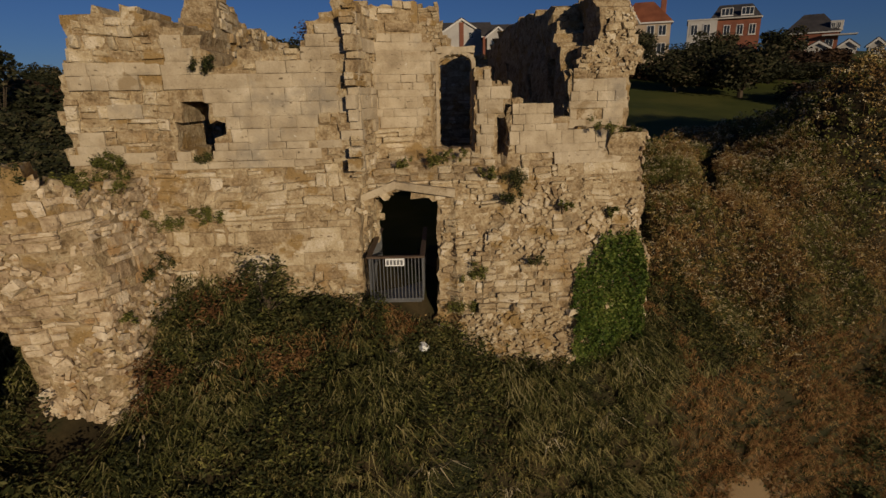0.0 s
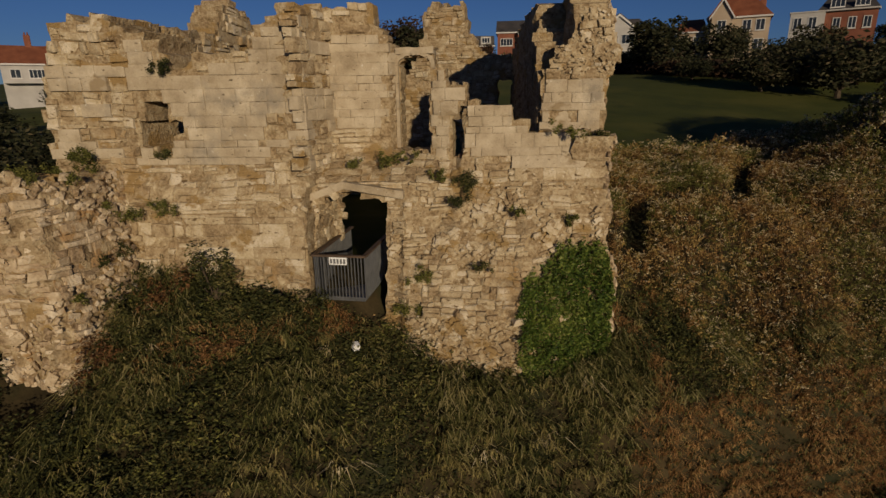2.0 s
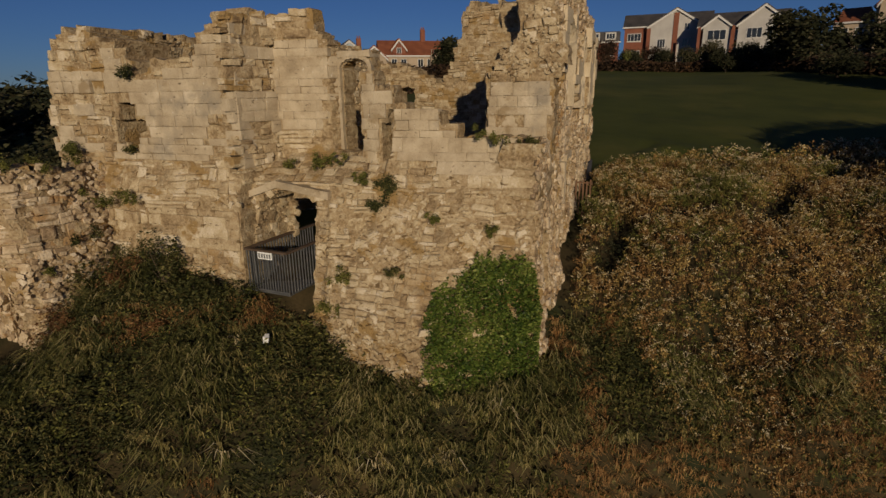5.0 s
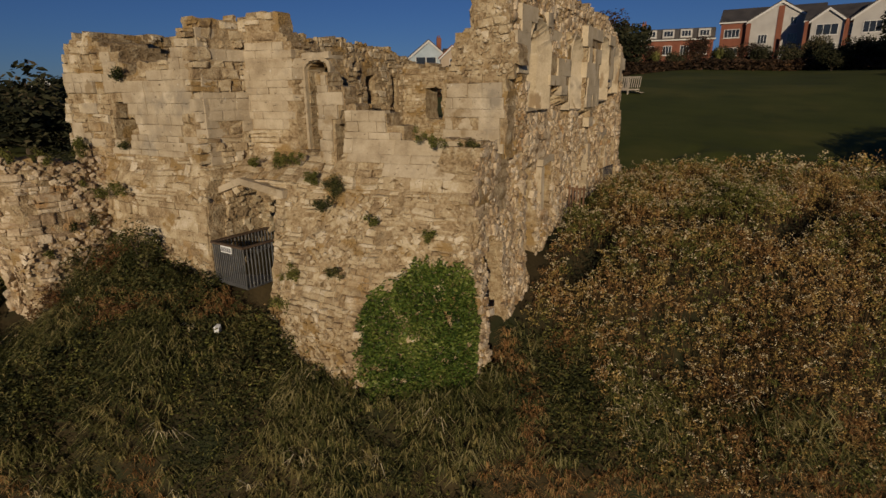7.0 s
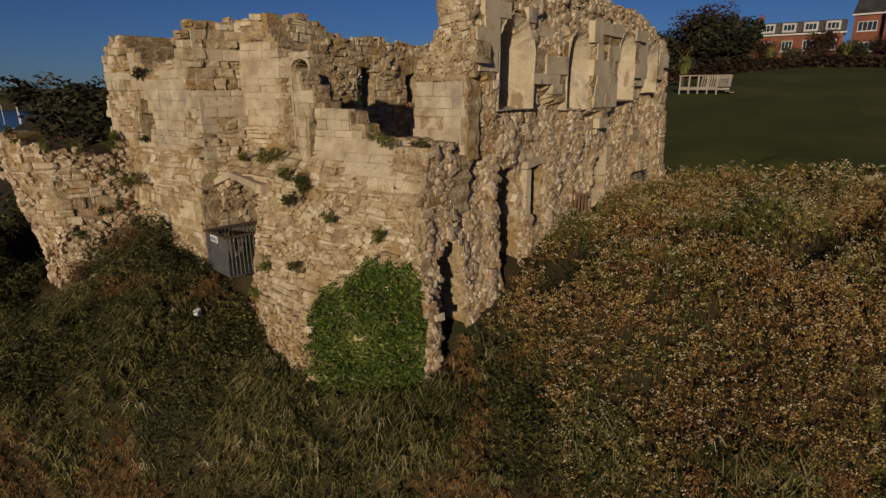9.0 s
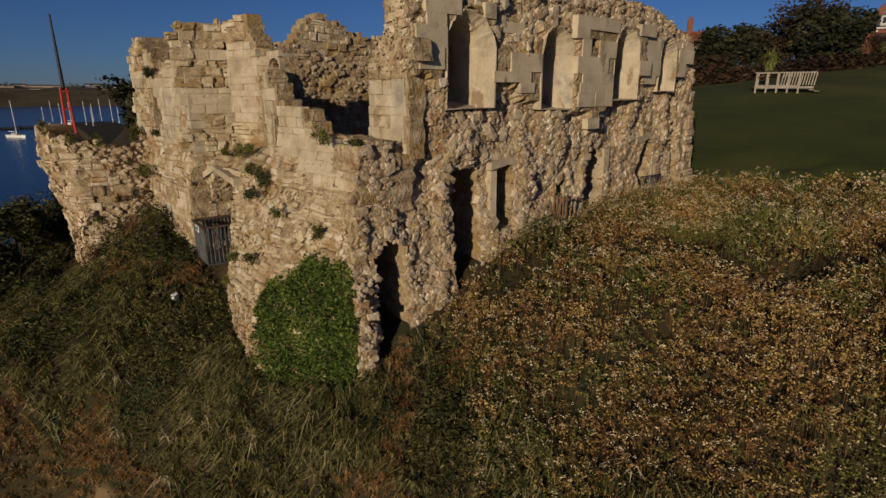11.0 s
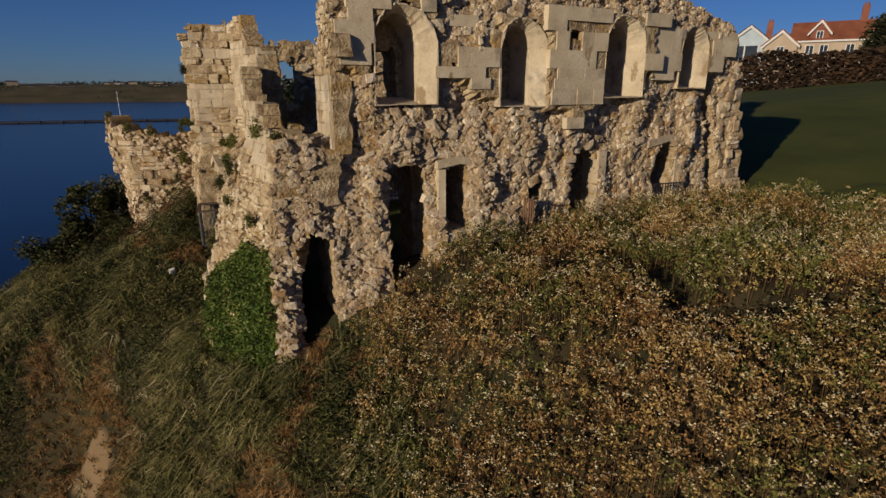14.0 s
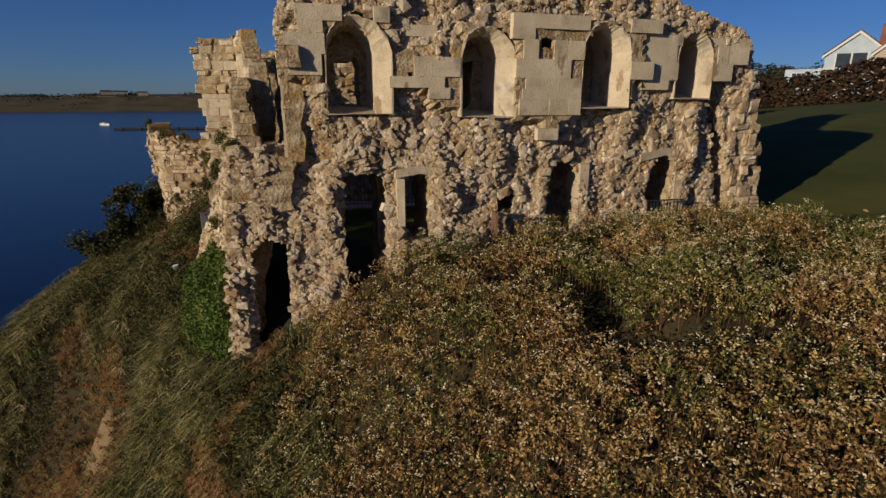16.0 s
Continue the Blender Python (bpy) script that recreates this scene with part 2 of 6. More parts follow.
FRAMEW = material("white_window_frame", [(0.3, (0.525, 0.51, 0.48)), (1.0, (0.615, 0.6, 0.578))], 1, 8, 0.6, 0)
TIMBER = material("weathered_timber", [(0.3, (0.22, 0.18, 0.14)), (1.0, (0.42, 0.37, 0.3))], 2, 30, 0.9, 0.3)
REDPAINT = material("red_painted_steel", [(0.3, (0.35, 0.03, 0.02)), (1.0, (0.5, 0.06, 0.04))], 2, 20, 0.5, 0.05)
DARKMETAL = material("dark_metal", [(0.3, (0.02, 0.02, 0.025)), (1.0, (0.06, 0.06, 0.07))], 2, 20, 0.5, 0.05)
CAPPING = material("brown_handrail", [(0.3, (0.07, 0.045, 0.03)), (1.0, (0.14, 0.1, 0.07))], 4, 40, 0.6, 0.1)
RUSTWOOD = material("rusty_brown_slats", [(0.3, (0.09, 0.05, 0.03)), (1.0, (0.24, 0.14, 0.08))], 3, 30, 0.85, 0.3)
BLUEBOARD = material("pale_blue_boarding", [(0.3, (0.3, 0.36, 0.4)), (1.0, (0.46, 0.52, 0.56))], 0.8, 14, 0.7, 0.1)
REDTREE = material("reddish_tree_leaves", [(0.2, (0.014, 0.009, 0.006)), (0.5, (0.035, 0.022, 0.013)), (0.8, (0.07, 0.04, 0.022)), (1.0, (0.12, 0.065, 0.03))],
                   0.15, 2, 0.85, 0, island=0.6, through_light=0.1)
RUSSET = material("withered_russet_leaves", [(0.2, (0.04, 0.02, 0.009)), (0.5, (0.11, 0.053, 0.021)), (0.8, (0.21, 0.105, 0.04)), (1.0, (0.31, 0.18, 0.075))],
                  0.6, 4, 0.85, 0, island=0.6, through_light=0.1)
PALM = material("palm_blades", [(0.2, (0.1, 0.12, 0.03)), (0.6, (0.2, 0.2, 0.06)), (1.0, (0.32, 0.28, 0.1))], 0.5, 3, 0.6, 0, island=0.5, through_light=0.12)
SIGN = material("white_sign", [(0.3, (0.75, 0.75, 0.73)), (1.0, (0.85, 0.85, 0.83))], 2, 20, 0.5, 0)
INK = material("grey_print", [(0.3, (0.12, 0.12, 0.12)), (1.0, (0.2, 0.2, 0.2))], 2, 20, 0.6, 0)


# ---- mesh helpers ----
def mesh_of(name, verts, faces, mat, smooth=False):
    me = bpy.data.meshes.new(name)
    me.from_pydata([tuple(v) for v in verts], [], [tuple(f) for f in faces])
    me.materials.append(mat)
    if smooth:
        me.shade_smooth()
    return me


def part(name, me, parent, label="", kind=""):
    ob = new(name, me)
    ob.parent = parent
    return tagged(ob, label, kind=kind)


def empty(name, at, label, category, group="", kind="", turn=0.0):
    ob = new(name)
    ob.matrix_world = pose(*at, 0, 0, turn)
    bpy.context.view_layer.update()
    return tagged(ob, label, category, group, kind)


class Soup:
    """Vertices and faces of many small pieces, joined into one mesh."""

    def __init__(self):
        self.v, self.f, self.n = [], [], 0

    def add(self, verts, faces):
        verts = np.asarray(verts, float)
        self.v.append(verts)
        self.f.extend(tuple(i + self.n for i in f) for f in faces)
        self.n += len(verts)

    def box(self, lo, hi, m=None):
        x0, y0, z0 = lo
        x1, y1, z1 = hi
        v = [(x0, y0, z0), (x1, y0, z0), (x1, y1, z0), (x0, y1, z0), (x0, y0, z1), (x1, y0, z1), (x1, y1, z1), (x0, y1, z1)]
        if m is not None:
            v = [m @ Vector(p) for p in v]
        self.add(v, [(0, 3, 2, 1), (4, 5, 6, 7), (0, 1, 5, 4), (1, 2, 6, 5), (2, 3, 7, 6), (3, 0, 4, 7)])

    def tube(self, a, b, r0, r1=None, sides=6):
        a, b = Vector(a), Vector(b)
        r1 = r0 if r1 is None else r1
        q = (b - a).to_track_quat("Z", "Y")
        ring = [Vector((math.cos(k * 2 * math.pi / sides), math.sin(k * 2 * math.pi / sides), 0)) for k in range(sides)]
        v = [a + q @ (p * r0) for p in ring] + [b + q @ (p * r1) for p in ring]
        f = [(k, (k + 1) % sides, sides + (k + 1) % sides, sides + k) for k in range(sides)]
        f += [tuple(range(sides - 1, -1, -1)), tuple(range(sides, 2 * sides))]
        self.add(v, f)

    def mesh(self, name, mat, smooth=False):
        return mesh_of(name, np.concatenate(self.v) if self.v else [], self.f, mat, smooth)


def box_mesh(name, lo, hi, mat, bevel=0.0):
    bm = bmesh.new()
    bmesh.ops.create_cube(bm, size=1)
    c = [(a + b) / 2 for a, b in zip(lo, hi)]
    s = [b - a for a, b in zip(lo, hi)]
    for v in bm.verts:
        v.co = Vector((c[0] + v.co.x * s[0], c[1] + v.co.y * s[1], c[2] + v.co.z * s[2]))
    if bevel:
        bmesh.ops.bevel(bm, geom=list(bm.edges), offset=bevel, segments=1, affect="EDGES")
    me = bpy.data.meshes.new(name)
    bm.to_mesh(me)
    bm.free()
    me.materials.append(mat)
    return me


def line(knots, x):
    return np.interp(x, [k[0] for k in knots], [k[1] for k in knots])


def nz(x, y, z, s=1.0):
    return noise.noise(Vector((x * s, y * s, z * s)))


# ---- ground ----
COAST = [(-400, 80), (-200, 40), (-60, 16), (-20, 9.5), (-12, 7.2), (-8, 7.6), (-4, 8.67), (12, 17.2), (30, 27), (60, 40), (300, 120)]
SLOPE = [(-60, -14), (-12, -12), (-6, -10.5), (-3.4, -7.6), (-2.2, -5.4), (-1.3, -3.9), (-0.8, -2.3), (-0.3, -1.45), (0.3, -0.85), (1.2, -0.15), (2.0, 0.55),
         (3.4, 1.5), (6, 2.2), (9, 2.3), (14, 2.4), (22, 3.4), (45, 6.3), (75, 8.8), (100, 11), (125, 14), (200, 17), (400, 22), (900, 30)]


WEST_SLOPE = [(-60, -14), (-14, -12), (-9, -9.5), (-6, -5.6), (-4, -3.6), (-2.3, -2.2), (-1, -1.3), (0, -0.8), (1, -0.3), (2, 0.4), (3.4, 1.5)]


def inland(x, y):
    return 0.883 * (y - line(COAST, x))


DITCH = [(6.6, 17.3), (7.0, 19.5), (8.2, 20.8), (9.2, 21.6), (10.6, 21.4), (11.2, 21.9), (11.6, 23.3), (12.3, 25.2), (14.0, 28.0), (18.5, 32.3)]


def ditch(x, y):
    """How deep the old ditch through the field is at a place."""
    best = 0.0
    if not (5 < x < 20 and 16 < y < 34):
        return best
    for (ax, ay), (bx, by) in zip(DITCH, DITCH[1:]):
        k = max(0.0, min(1.0, ((x - ax) * (bx - ax) + (y - ay) * (by - ay)) / ((bx - ax) ** 2 + (by - ay) ** 2)))
        d = math.hypot(x - ax - k * (bx - ax), y - ay - k * (by - ay))
        best = max(best, max(0.0, 1 - d / 0.6))
    return best


def ground_z(x, y):
    q = float(inland(x, y))
    z = float(line(SLOPE, q))
    if q < 3.4:
        k = max(0.0, min(1.0, (-x - 0.8) / 2.5))
        z += (float(line(WEST_SLOPE, q)) - z) * k
    if x > 8 and y > 50:
        z += 0.08 * min(x - 8, 60) * min(1.0, (y - 50) / 40)
    if x < -6 and y > 30:
        z -= 0.05 * min(-x - 6, 40) * min(1.0, (y - 30) / 25)
    if x > 14:
        z += 0.22 * min(x - 14, 16) * max(0.0, min(1.0, q / 5)) * max(0.0, min(1.0, (40 - y) / 10))
    if -7.6 < x < 4.4 and 14.6 < y < 28.2:
        z = min(z, 1.0)
    rough = max(0.0, min(1.0, (32 - y) / 6)) if x < 6 else max(0.0, min(1.0, (40 - y) / 8))
    z += (0.25 * nz(x, y, 3.1, 0.35) + 0.1 * nz(x, y, 7.7, 1.1)) * (0.12 + 0.88 * rough) + 0.15 * (1 - rough) * nz(x, y, 3.1, 0.07)
    if x > 5 and q > 0:
        z += 0.45 * nz(x, y, 5.3, 0.55) * min(1.0, q) * rough
    # field hump; east of x 21.5 an added, unseen ridge that shades the lawn
    if x > 12 and y < 45:
        east = max(0.0, min(18.0, x - 21.5))
        z += 3.6 * math.exp(-(min(0.0, x - 21.5) / 3.4) ** 2 - ((y - 26 - 0.45 * east) / 5.5) ** 2)
    z += 0.85 * math.exp(-((x + 0.3) ** 2 / 3 + (y - 9.4) ** 2 / 1.2))
    z -= 0.7 * math.exp(-((x + 0.9) ** 2 / 0.3 + (q + 2.6) ** 2 / 0.25))
    z += 0.75 * math.exp(-((x + 2.4) ** 2 / 7 + (y - 10.9) ** 2 / 2.2))
    if -2 < q < 3:
        z += 0.5 * nz(x, y, 1.7, 0.45)
    return z - 0.6 * ditch(x, y)


def field_edge(y):
    return line([(20, 3.5), (24, 4.3), (28, 5.9), (30.5, 7.4), (33, 11), (37, 18), (41, 28), (44, 60)], y)


def in_field(x, y):
    return inland(x, y) > line([(5.5, 1.1), (7.5, 0.6), (9, -1.0), (12, -1.5)], x) and x > 6.05 - 0.085 * (y - 14.5) and x > field_edge(y) and y < 44


def axis(knots):
    """Grid lines from (from, to, step) stretches."""
    out = []
    for a, b, s in knots:
        out += list(np.arange(a, b, s))
    return out + [knots[-1][1]]


gx = axis([(-420, -100, 20), (-100, -30, 5), (-30, -12, 1.2), (-12, 24, 0.36), (24, 40, 1.2), (40, 120, 5), (120, 420, 20)])
gy = axis([(-60, 0, 6), (0, 5, 1), (5, 27, 0.36), (27, 48, 0.9), (48, 130, 4), (130, 500, 25)])
gv = [(x, y, ground_z(x, y)) for y in gy for x in gx]
W = len(gx)
gf = [(j * W + i, j * W + i + 1, (j + 1) * W + i + 1, (j + 1) * W + i) for j in range(len(gy) - 1) for i in range(W - 1)]
ground_me = mesh_of("ground", gv, gf, EARTH, True)
ground_me.materials.append(LAWN)
for p in ground_me.polygons:
    c = p.center
    q = inland(c.x, c.y)
    if q > 6 and c.y > 15 and not in_field(c.x, c.y):
        p.material_index = 1
bare = ground_me.attributes.new("bare", "FLOAT", "POINT")
for v in ground_me.vertices:
    x, y = v.co.x, v.co.y
    q = float(inland(x, y))
    ledge = min(1.0, max(0.0, (x - 5.8) / 1.5)) * min(1.0, max(0.0, (11.5 - x) / 2)) * min(1.0, max(0.0, (-1.3 - q) / 0.9))
    scar = max(0.0, 1.4 - math.hypot((x - 0.3) / 1.2, (q + 2.4) / 0.6)) * (0.85 + 0.6 * nz(x, y, 2.0, 1.7))
    bare.data[v.index].value = max(ledge, scar)
ground = tagged(new("ground", ground_me), "grassy clifftop ground falling to a sandy cliff", "ground", kind="structure")

sea = tagged(new("water", mesh_of("water", [(-4500, -4500, -10), (4500, -4500, -10), (4500, 4500, -10), (-4500, 4500, -10)], [(0, 1, 2, 3)], SEA)),
             "dark blue calm sea water", "sea", kind="structure")

# ---- the ruin ----
castle = empty("castle_ruin", (0, 14, 0), "roofless ruined limestone castle with broken walls and empty windows", "castle")
BACK = castle.matrix_world.inverted()


def hull_variants(count, seed):
    """Rough angular stones of unit size."""
    rnd = random.Random(seed)
    out = []
    for _ in range(count):
        bm = bmesh.new()
        for sx in (-1, 1):
            for sy in (-1, 1):
                for sz in (-1, 1):
                    bm.verts.new((sx * rnd.uniform(0.22, 0.5), sy * rnd.uniform(0.22, 0.5), sz * rnd.uniform(0.25, 0.5)))
        for _ in range(3):
            bm.verts.new((rnd.uniform(-0.45, 0.45), rnd.uniform(-0.45, 0.45), -rnd.uniform(0.4, 0.56)))
        bmesh.ops.convex_hull(bm, input=bm.verts)
        bmesh.ops.delete(bm, geom=[v for v in bm.verts if not v.link_faces], context="VERTS")
        bm.verts.index_update()
        out.append((np.array([v.co[:] for v in bm.verts]), [tuple(v.index for v in f.verts) for f in bm.faces]))
        bm.free()
    return out


ROCKS = hull_variants(28, 5)


class Wall:
    """A wall of the ruin. place(u, z, d): the world point at u along it, height z and depth d behind its face.
    keep(u, z): whether there is masonry; zone(u, z): 'a' dressed blocks, 'c' coursed rubble, 'r' rough rubble, '' bare core."""

    def __init__(self, name, label, place, span, height, depth, keep, zone, rough, seed, cell=0.15, back=True, recess=None, smooth=False, small=1.0, stuff=(RUBBLE, RUBBLE_JOINED)):
        self.name, self.place, self.span, self.height, self.keep, self.zone = name, place, span, height, keep, zone
        self.rnd = random.Random(seed)
        self.seed = seed
        self.rough = rough
        self.smooth = smooth
        self.small = small
        self.stuff = stuff
        self.recess = recess or (lambda u, z: 0.0)
        nu, nzc = int((span[1] - span[0]) / cell), int((height[1] - height[0]) / cell)
        us = np.linspace(span[0], span[1], nu + 1)
        zs = np.linspace(height[0], height[1], nzc + 1)
        full = np.array([[keep((us[i] + us[i + 1]) / 2, (zs[j] + zs[j + 1]) / 2) for j in range(nzc)] for i in range(nu)])
        rnd = self.rnd
        index, verts, faces = {}, [], []

        def vert(i, j, layer):
            key = (i, j, layer)
            if key not in index:
                ju, jz = jit[i, j]
                u, z = us[i] + ju, zs[j] + jz
                if layer == 0:
                    d = self.face_depth(u, z)
                elif layer == 1:
                    d = (depth(u, z) if callable(depth) else depth) + 0.18 * nz(u, z, seed + 9.0, 1.3) + 0.1 * nz(u, z, seed + 4.0, 4.0)
                index[key] = len(verts)
                verts.append(BACK @ Vector(place(u, z, d)))
            return index[key]

        jit = (np.array([[(rnd.uniform(-1, 1), rnd.uniform(-1, 1)) for _ in range(nzc + 1)] for _ in range(nu + 1)]) * cell * 0.32)
        steps = [(1, 0), (-1, 0), (0, 1), (0, -1)]
        for i in range(nu):
            for j in range(nzc):
                if not full[i, j]:
                    continue
                a, b, c, d = (i, j), (i + 1, j), (i + 1, j + 1), (i, j + 1)
                faces.append([vert(*p, 0) for p in (a, b, c, d)])
                if back:
                    faces.append([vert(*p, 1) for p in (d, c, b, a)])
                for di, dj in steps:
                    ii, jj = i + di, j + dj
                    if not (0 <= ii < nu and 0 <= jj < nzc and full[ii, jj]):
                        p, q = {(1, 0): (b, c), (-1, 0): (d, a), (0, 1): (c, d), (0, -1): (a, b)}[(di, dj)]
                        faces.append([vert(*q, 0), vert(*p, 0), vert(*p, 1), vert(*q, 1)])
        self.core = part(name, mesh_of(name, verts, faces, MORTAR), castle, label)

    def face_depth(self, u, z):
        k = {"a": 0.25, "c": 0.6, "r": 1.0, "": 0.8}[self.zone(u, z)] * self.rough
        fine = 0.045 * k * nz(u, z, self.seed + 6.0, 7.0)
        return 0.05 + k * (0.16 * nz(u, z, self.seed, 0.9) + 0.12 * nz(u, z, self.seed + 3.0, 2.7)) + fine + self.recess(u, z)

    def coursed(self, limit=300):
        """Dressed and coursed stones, row by row."""
        rnd, stones = self.rnd, []
        z = self.height[0]
        while z < self.height[1]:
            h = rnd.choice((0.26, 0.3, 0.34, 0.4, 0.46) if self.smooth else (0.17, 0.2, 0.24, 0.27, 0.3, 0.34))
            u = self.span[0] - rnd.uniform(0, 0.4)
            while u < self.span[1]:
                kind = self.zone(u + 0.2, z + h / 2)
                w = rnd.uniform(*((0.5, 1.6) if self.smooth else (0.26, 0.78))) if kind == "a" else rnd.choice((rnd.uniform(0.18, 0.4), rnd.uniform(0.3, 0.75))) * self.small
                if kind in ("a", "c"):
                    hh = h if kind == "a" or rnd.random() < 0.6 - 0.6 * (self.small < 1) else h * 0.5
                    zz = z
                    while zz + hh < z + h + 0.01:
                        drop = 0.012 if kind == "a" else 0.09 + 0.4 * max(0.0, nz(u, zz, self.seed + 51.0, 1.1))
                        keep_it = rnd.random() > drop
                        for f0, f1 in ((0, 1), (0, 0.75), (0.25, 1), (0, 0.5), (0.5, 1), (0, 0.3), (0.7, 1), (0.3, 0.7)):
                            u2, w2 = u + w * f0, w * (f1 - f0)
                            if w2 < 0.14:
                                continue
                            if all(self.keep(u2 + w2 * a, zz + hh * b) for a in (0.06, 0.35, 0.65, 0.94) for b in (0.12, 0.88)):
                                if keep_it:
                                    stones.append((u2, zz, w2, hh, kind))
                                break
                        zz += hh
                u += w
            z += h
        mid = sorted(stones, key=lambda s: -s[2] * s[3])
        chosen = set(id(s) for s in mid[:limit])
        soup, squared = Soup(), Soup()
        for s in stones:
            u, z, w, h, kind = s
            if kind == "c":
                uc, zc = u + w / 2, z + h / 2
                du = 0.12 * nz(uc, zc, self.seed + 62.0, 1.2)
                dz = 0.11 * nz(uc, zc, self.seed + 60.0, 0.55) + 0.05 * nz(uc, zc, self.seed + 61.0, 1.7)
                if not all(self.keep(uc + du + w * f, zc + dz + h * g) for f in (-0.4, 0.4) for g in (-0.3, 0.1)):
                    continue
            gap = (0.0006 if self.smooth else rnd.choice((0.0005, 0.0015, 0.003, 0.008))) if kind == "a" else rnd.uniform(0.002, 0.018)
            out = rnd.uniform(0.0, 0.003 if self.smooth else 0.016) if kind == "a" else rnd.uniform(-0.055, 0.05)
            if rnd.random() < 0.06 and not (kind == "a" and self.smooth):
                out += rnd.uniform(-0.09, 0.03)
            wob = (0.0012 if self.smooth else 0.009) if kind == "a" else 0.03
            bev = (0.001 if self.smooth else rnd.uniform(0.003, 0.012)) if kind == "a" else rnd.uniform(0.014, 0.03)
            n = 4
            sway = 1.0 if kind == "c" else 0.0
            grid = []
            base = self.face_depth(u + w / 2, z + h / 2) if kind == "c" else 0.05 + self.recess(u + w / 2, z + h / 2)
            tilt = rnd.uniform(-0.03, 0.03) if kind == "c" else rnd.uniform(-0.012, 0.012)
            for a in range(n):
                for b in range(n):
                    fa = (0.0, 0.12, 0.88, 1.0)[a]
                    fb = (0.0, 0.16, 0.84, 1.0)[b]
                    edge = a in (0, n - 1) or b in (0, n - 1)
                    corner = a in (0, n - 1) and b in (0, n - 1)
                    uu = u + gap + (w - 2 * gap) * fa + rnd.uniform(-wob, wob) * (0.5 if edge else 1)
                    zz = z + gap + (h - 2 * gap) * fb + rnd.uniform(-wob, wob) * 0.5
                    zz += sway * (0.11 * nz(uu, zz, self.seed + 60.0, 0.55) + 0.05 * nz(uu, zz, self.seed + 61.0, 1.7))
                    uu += sway * 0.12 * nz(uu, zz, self.seed + 62.0, 1.2)
                    dd = base - out - 0.05 + tilt * (fa - 0.5) * 2 + (bev if edge else 0) + (bev * 0.6 * rnd.random() if corner else 0) + rnd.uniform(-wob, wob) * 0.5
                    grid.append((uu, zz, dd))
            ring = [0, 4, 8, 12, 13, 14, 15, 11, 7, 3, 2, 1]
            verts = [BACK @ Vector(self.place(*g)) for g in grid]
            verts += [BACK @ Vector(self.place(grid[k][0], grid[k][1], base + 0.16)) for k in ring]
            faces = [(a * 4 + b, (a + 1) * 4 + b, (a + 1) * 4 + b + 1, a * 4 + b + 1) for a in range(3) for b in range(3)]
            faces += [(ring[(k + 1) % 12], ring[k], 16 + k, 16 + (k + 1) % 12) for k in range(12)]
            if id(s) in chosen:
                part("stone", mesh_of("stone", verts, faces, (PLASTER if self.smooth else ASHLAR if z > 4.2 else RUBBLE) if kind == "a" else self.stuff[0]), self.core)
            else:
                (squared if kind == "a" and z > 4.2 else soup).add([v[:] for v in verts], faces)
        if squared.n:
            part("squared_infill", squared.mesh("squared_infill", PLASTER if self.smooth else ASHLAR_JOINED), self.core, kind="stuff")
        if soup.n:
            part("masonry_infill", soup.mesh("masonry_infill", self.stuff[1]), self.core, kind="stuff")
        return self

    def rubble(self, spacing=0.2, size=(0.1, 0.24), limit=250, zones="r", out=0.04, flat=0.72):
        """Rough stones bedded all over the rubble zones."""
        rnd, soup, count = self.rnd, Soup(), 0
        u = self.span[0]
        while u < self.span[1]:
            z = self.height[0]
            while z < self.height[1]:
                uu, zz = u + rnd.uniform(-0.5, 0.5) * spacing, z + rnd.uniform(-0.5, 0.5) * spacing
                z += spacing
                if not self.keep(uu, zz) or self.zone(uu, zz) not in zones or rnd.random() < 0.08:
                    continue
                v, f = ROCKS[rnd.randrange(len(ROCKS))]
                s = (size[0] + (size[1] - size[0]) * rnd.random() ** 1.6) * (1.7 if rnd.random() < 0.1 else 1)
                tilt = rnd.gauss(0, 0.6)
                c, si = math.cos(tilt), math.sin(tilt)
                flip = rnd.choice((-1, 1))
                d0 = self.face_depth(uu, zz) - rnd.uniform(-0.5, 1.2) * out
                pts = [(uu + s * (c * p[0] * 1.5 - si * p[1]) * flip, zz + s * (si * p[0] * 1.5 + c * p[1] * 0.9), d0 + s * flat * p[2]) for p in v]
                verts = [(BACK @ Vector(self.place(*p)))[:] for p in pts]
                if count < limit and s > size[1] * 0.85:
                    count += 1
                    part("stone", mesh_of("stone", verts, f, self.stuff[0]), self.core)
                else:
                    soup.add(verts, f)
            u += spacing
        if soup.n:
            part("rubble", soup.mesh("rubble", self.stuff[1]), self.core, kind="stuff")
        return self


def ragged(knots, seed, amount=0.12):
    """A broken wall top: steps of stone height along the knots."""
    def top(u):
        k = math.floor(u / 0.37)
        return float(line(knots, u)) + amount * nz(k * 1.7, seed, 0.5, 1.0) + 0.06 * nz(u, seed, 2.0, 5.0)
    return top


def arch(u, z, u0, u1, sill, spring, apex):
    """Whether a place lies in a four-centred opening."""
    if not (u0 < u < u1 and sill < z):
        return False
    k = abs((u - (u0 + u1) / 2) / ((u1 - u0) / 2))
    return z < spring + (apex - spring) * (1 - k ** 2.2) ** 0.75


def rect(u, z, r):
    return r[0] < u < r[1] and r[2] < z < r[3]


# front wall, west half
def front_west_y(u, z):
    y = 12.0 + 0.1 * (u + 8)
    return y - 0.22 * max(0.0, min(1.0, (4.2 - z) / 0.5)) - 0.06 * max(0.0, 3.6 - z)


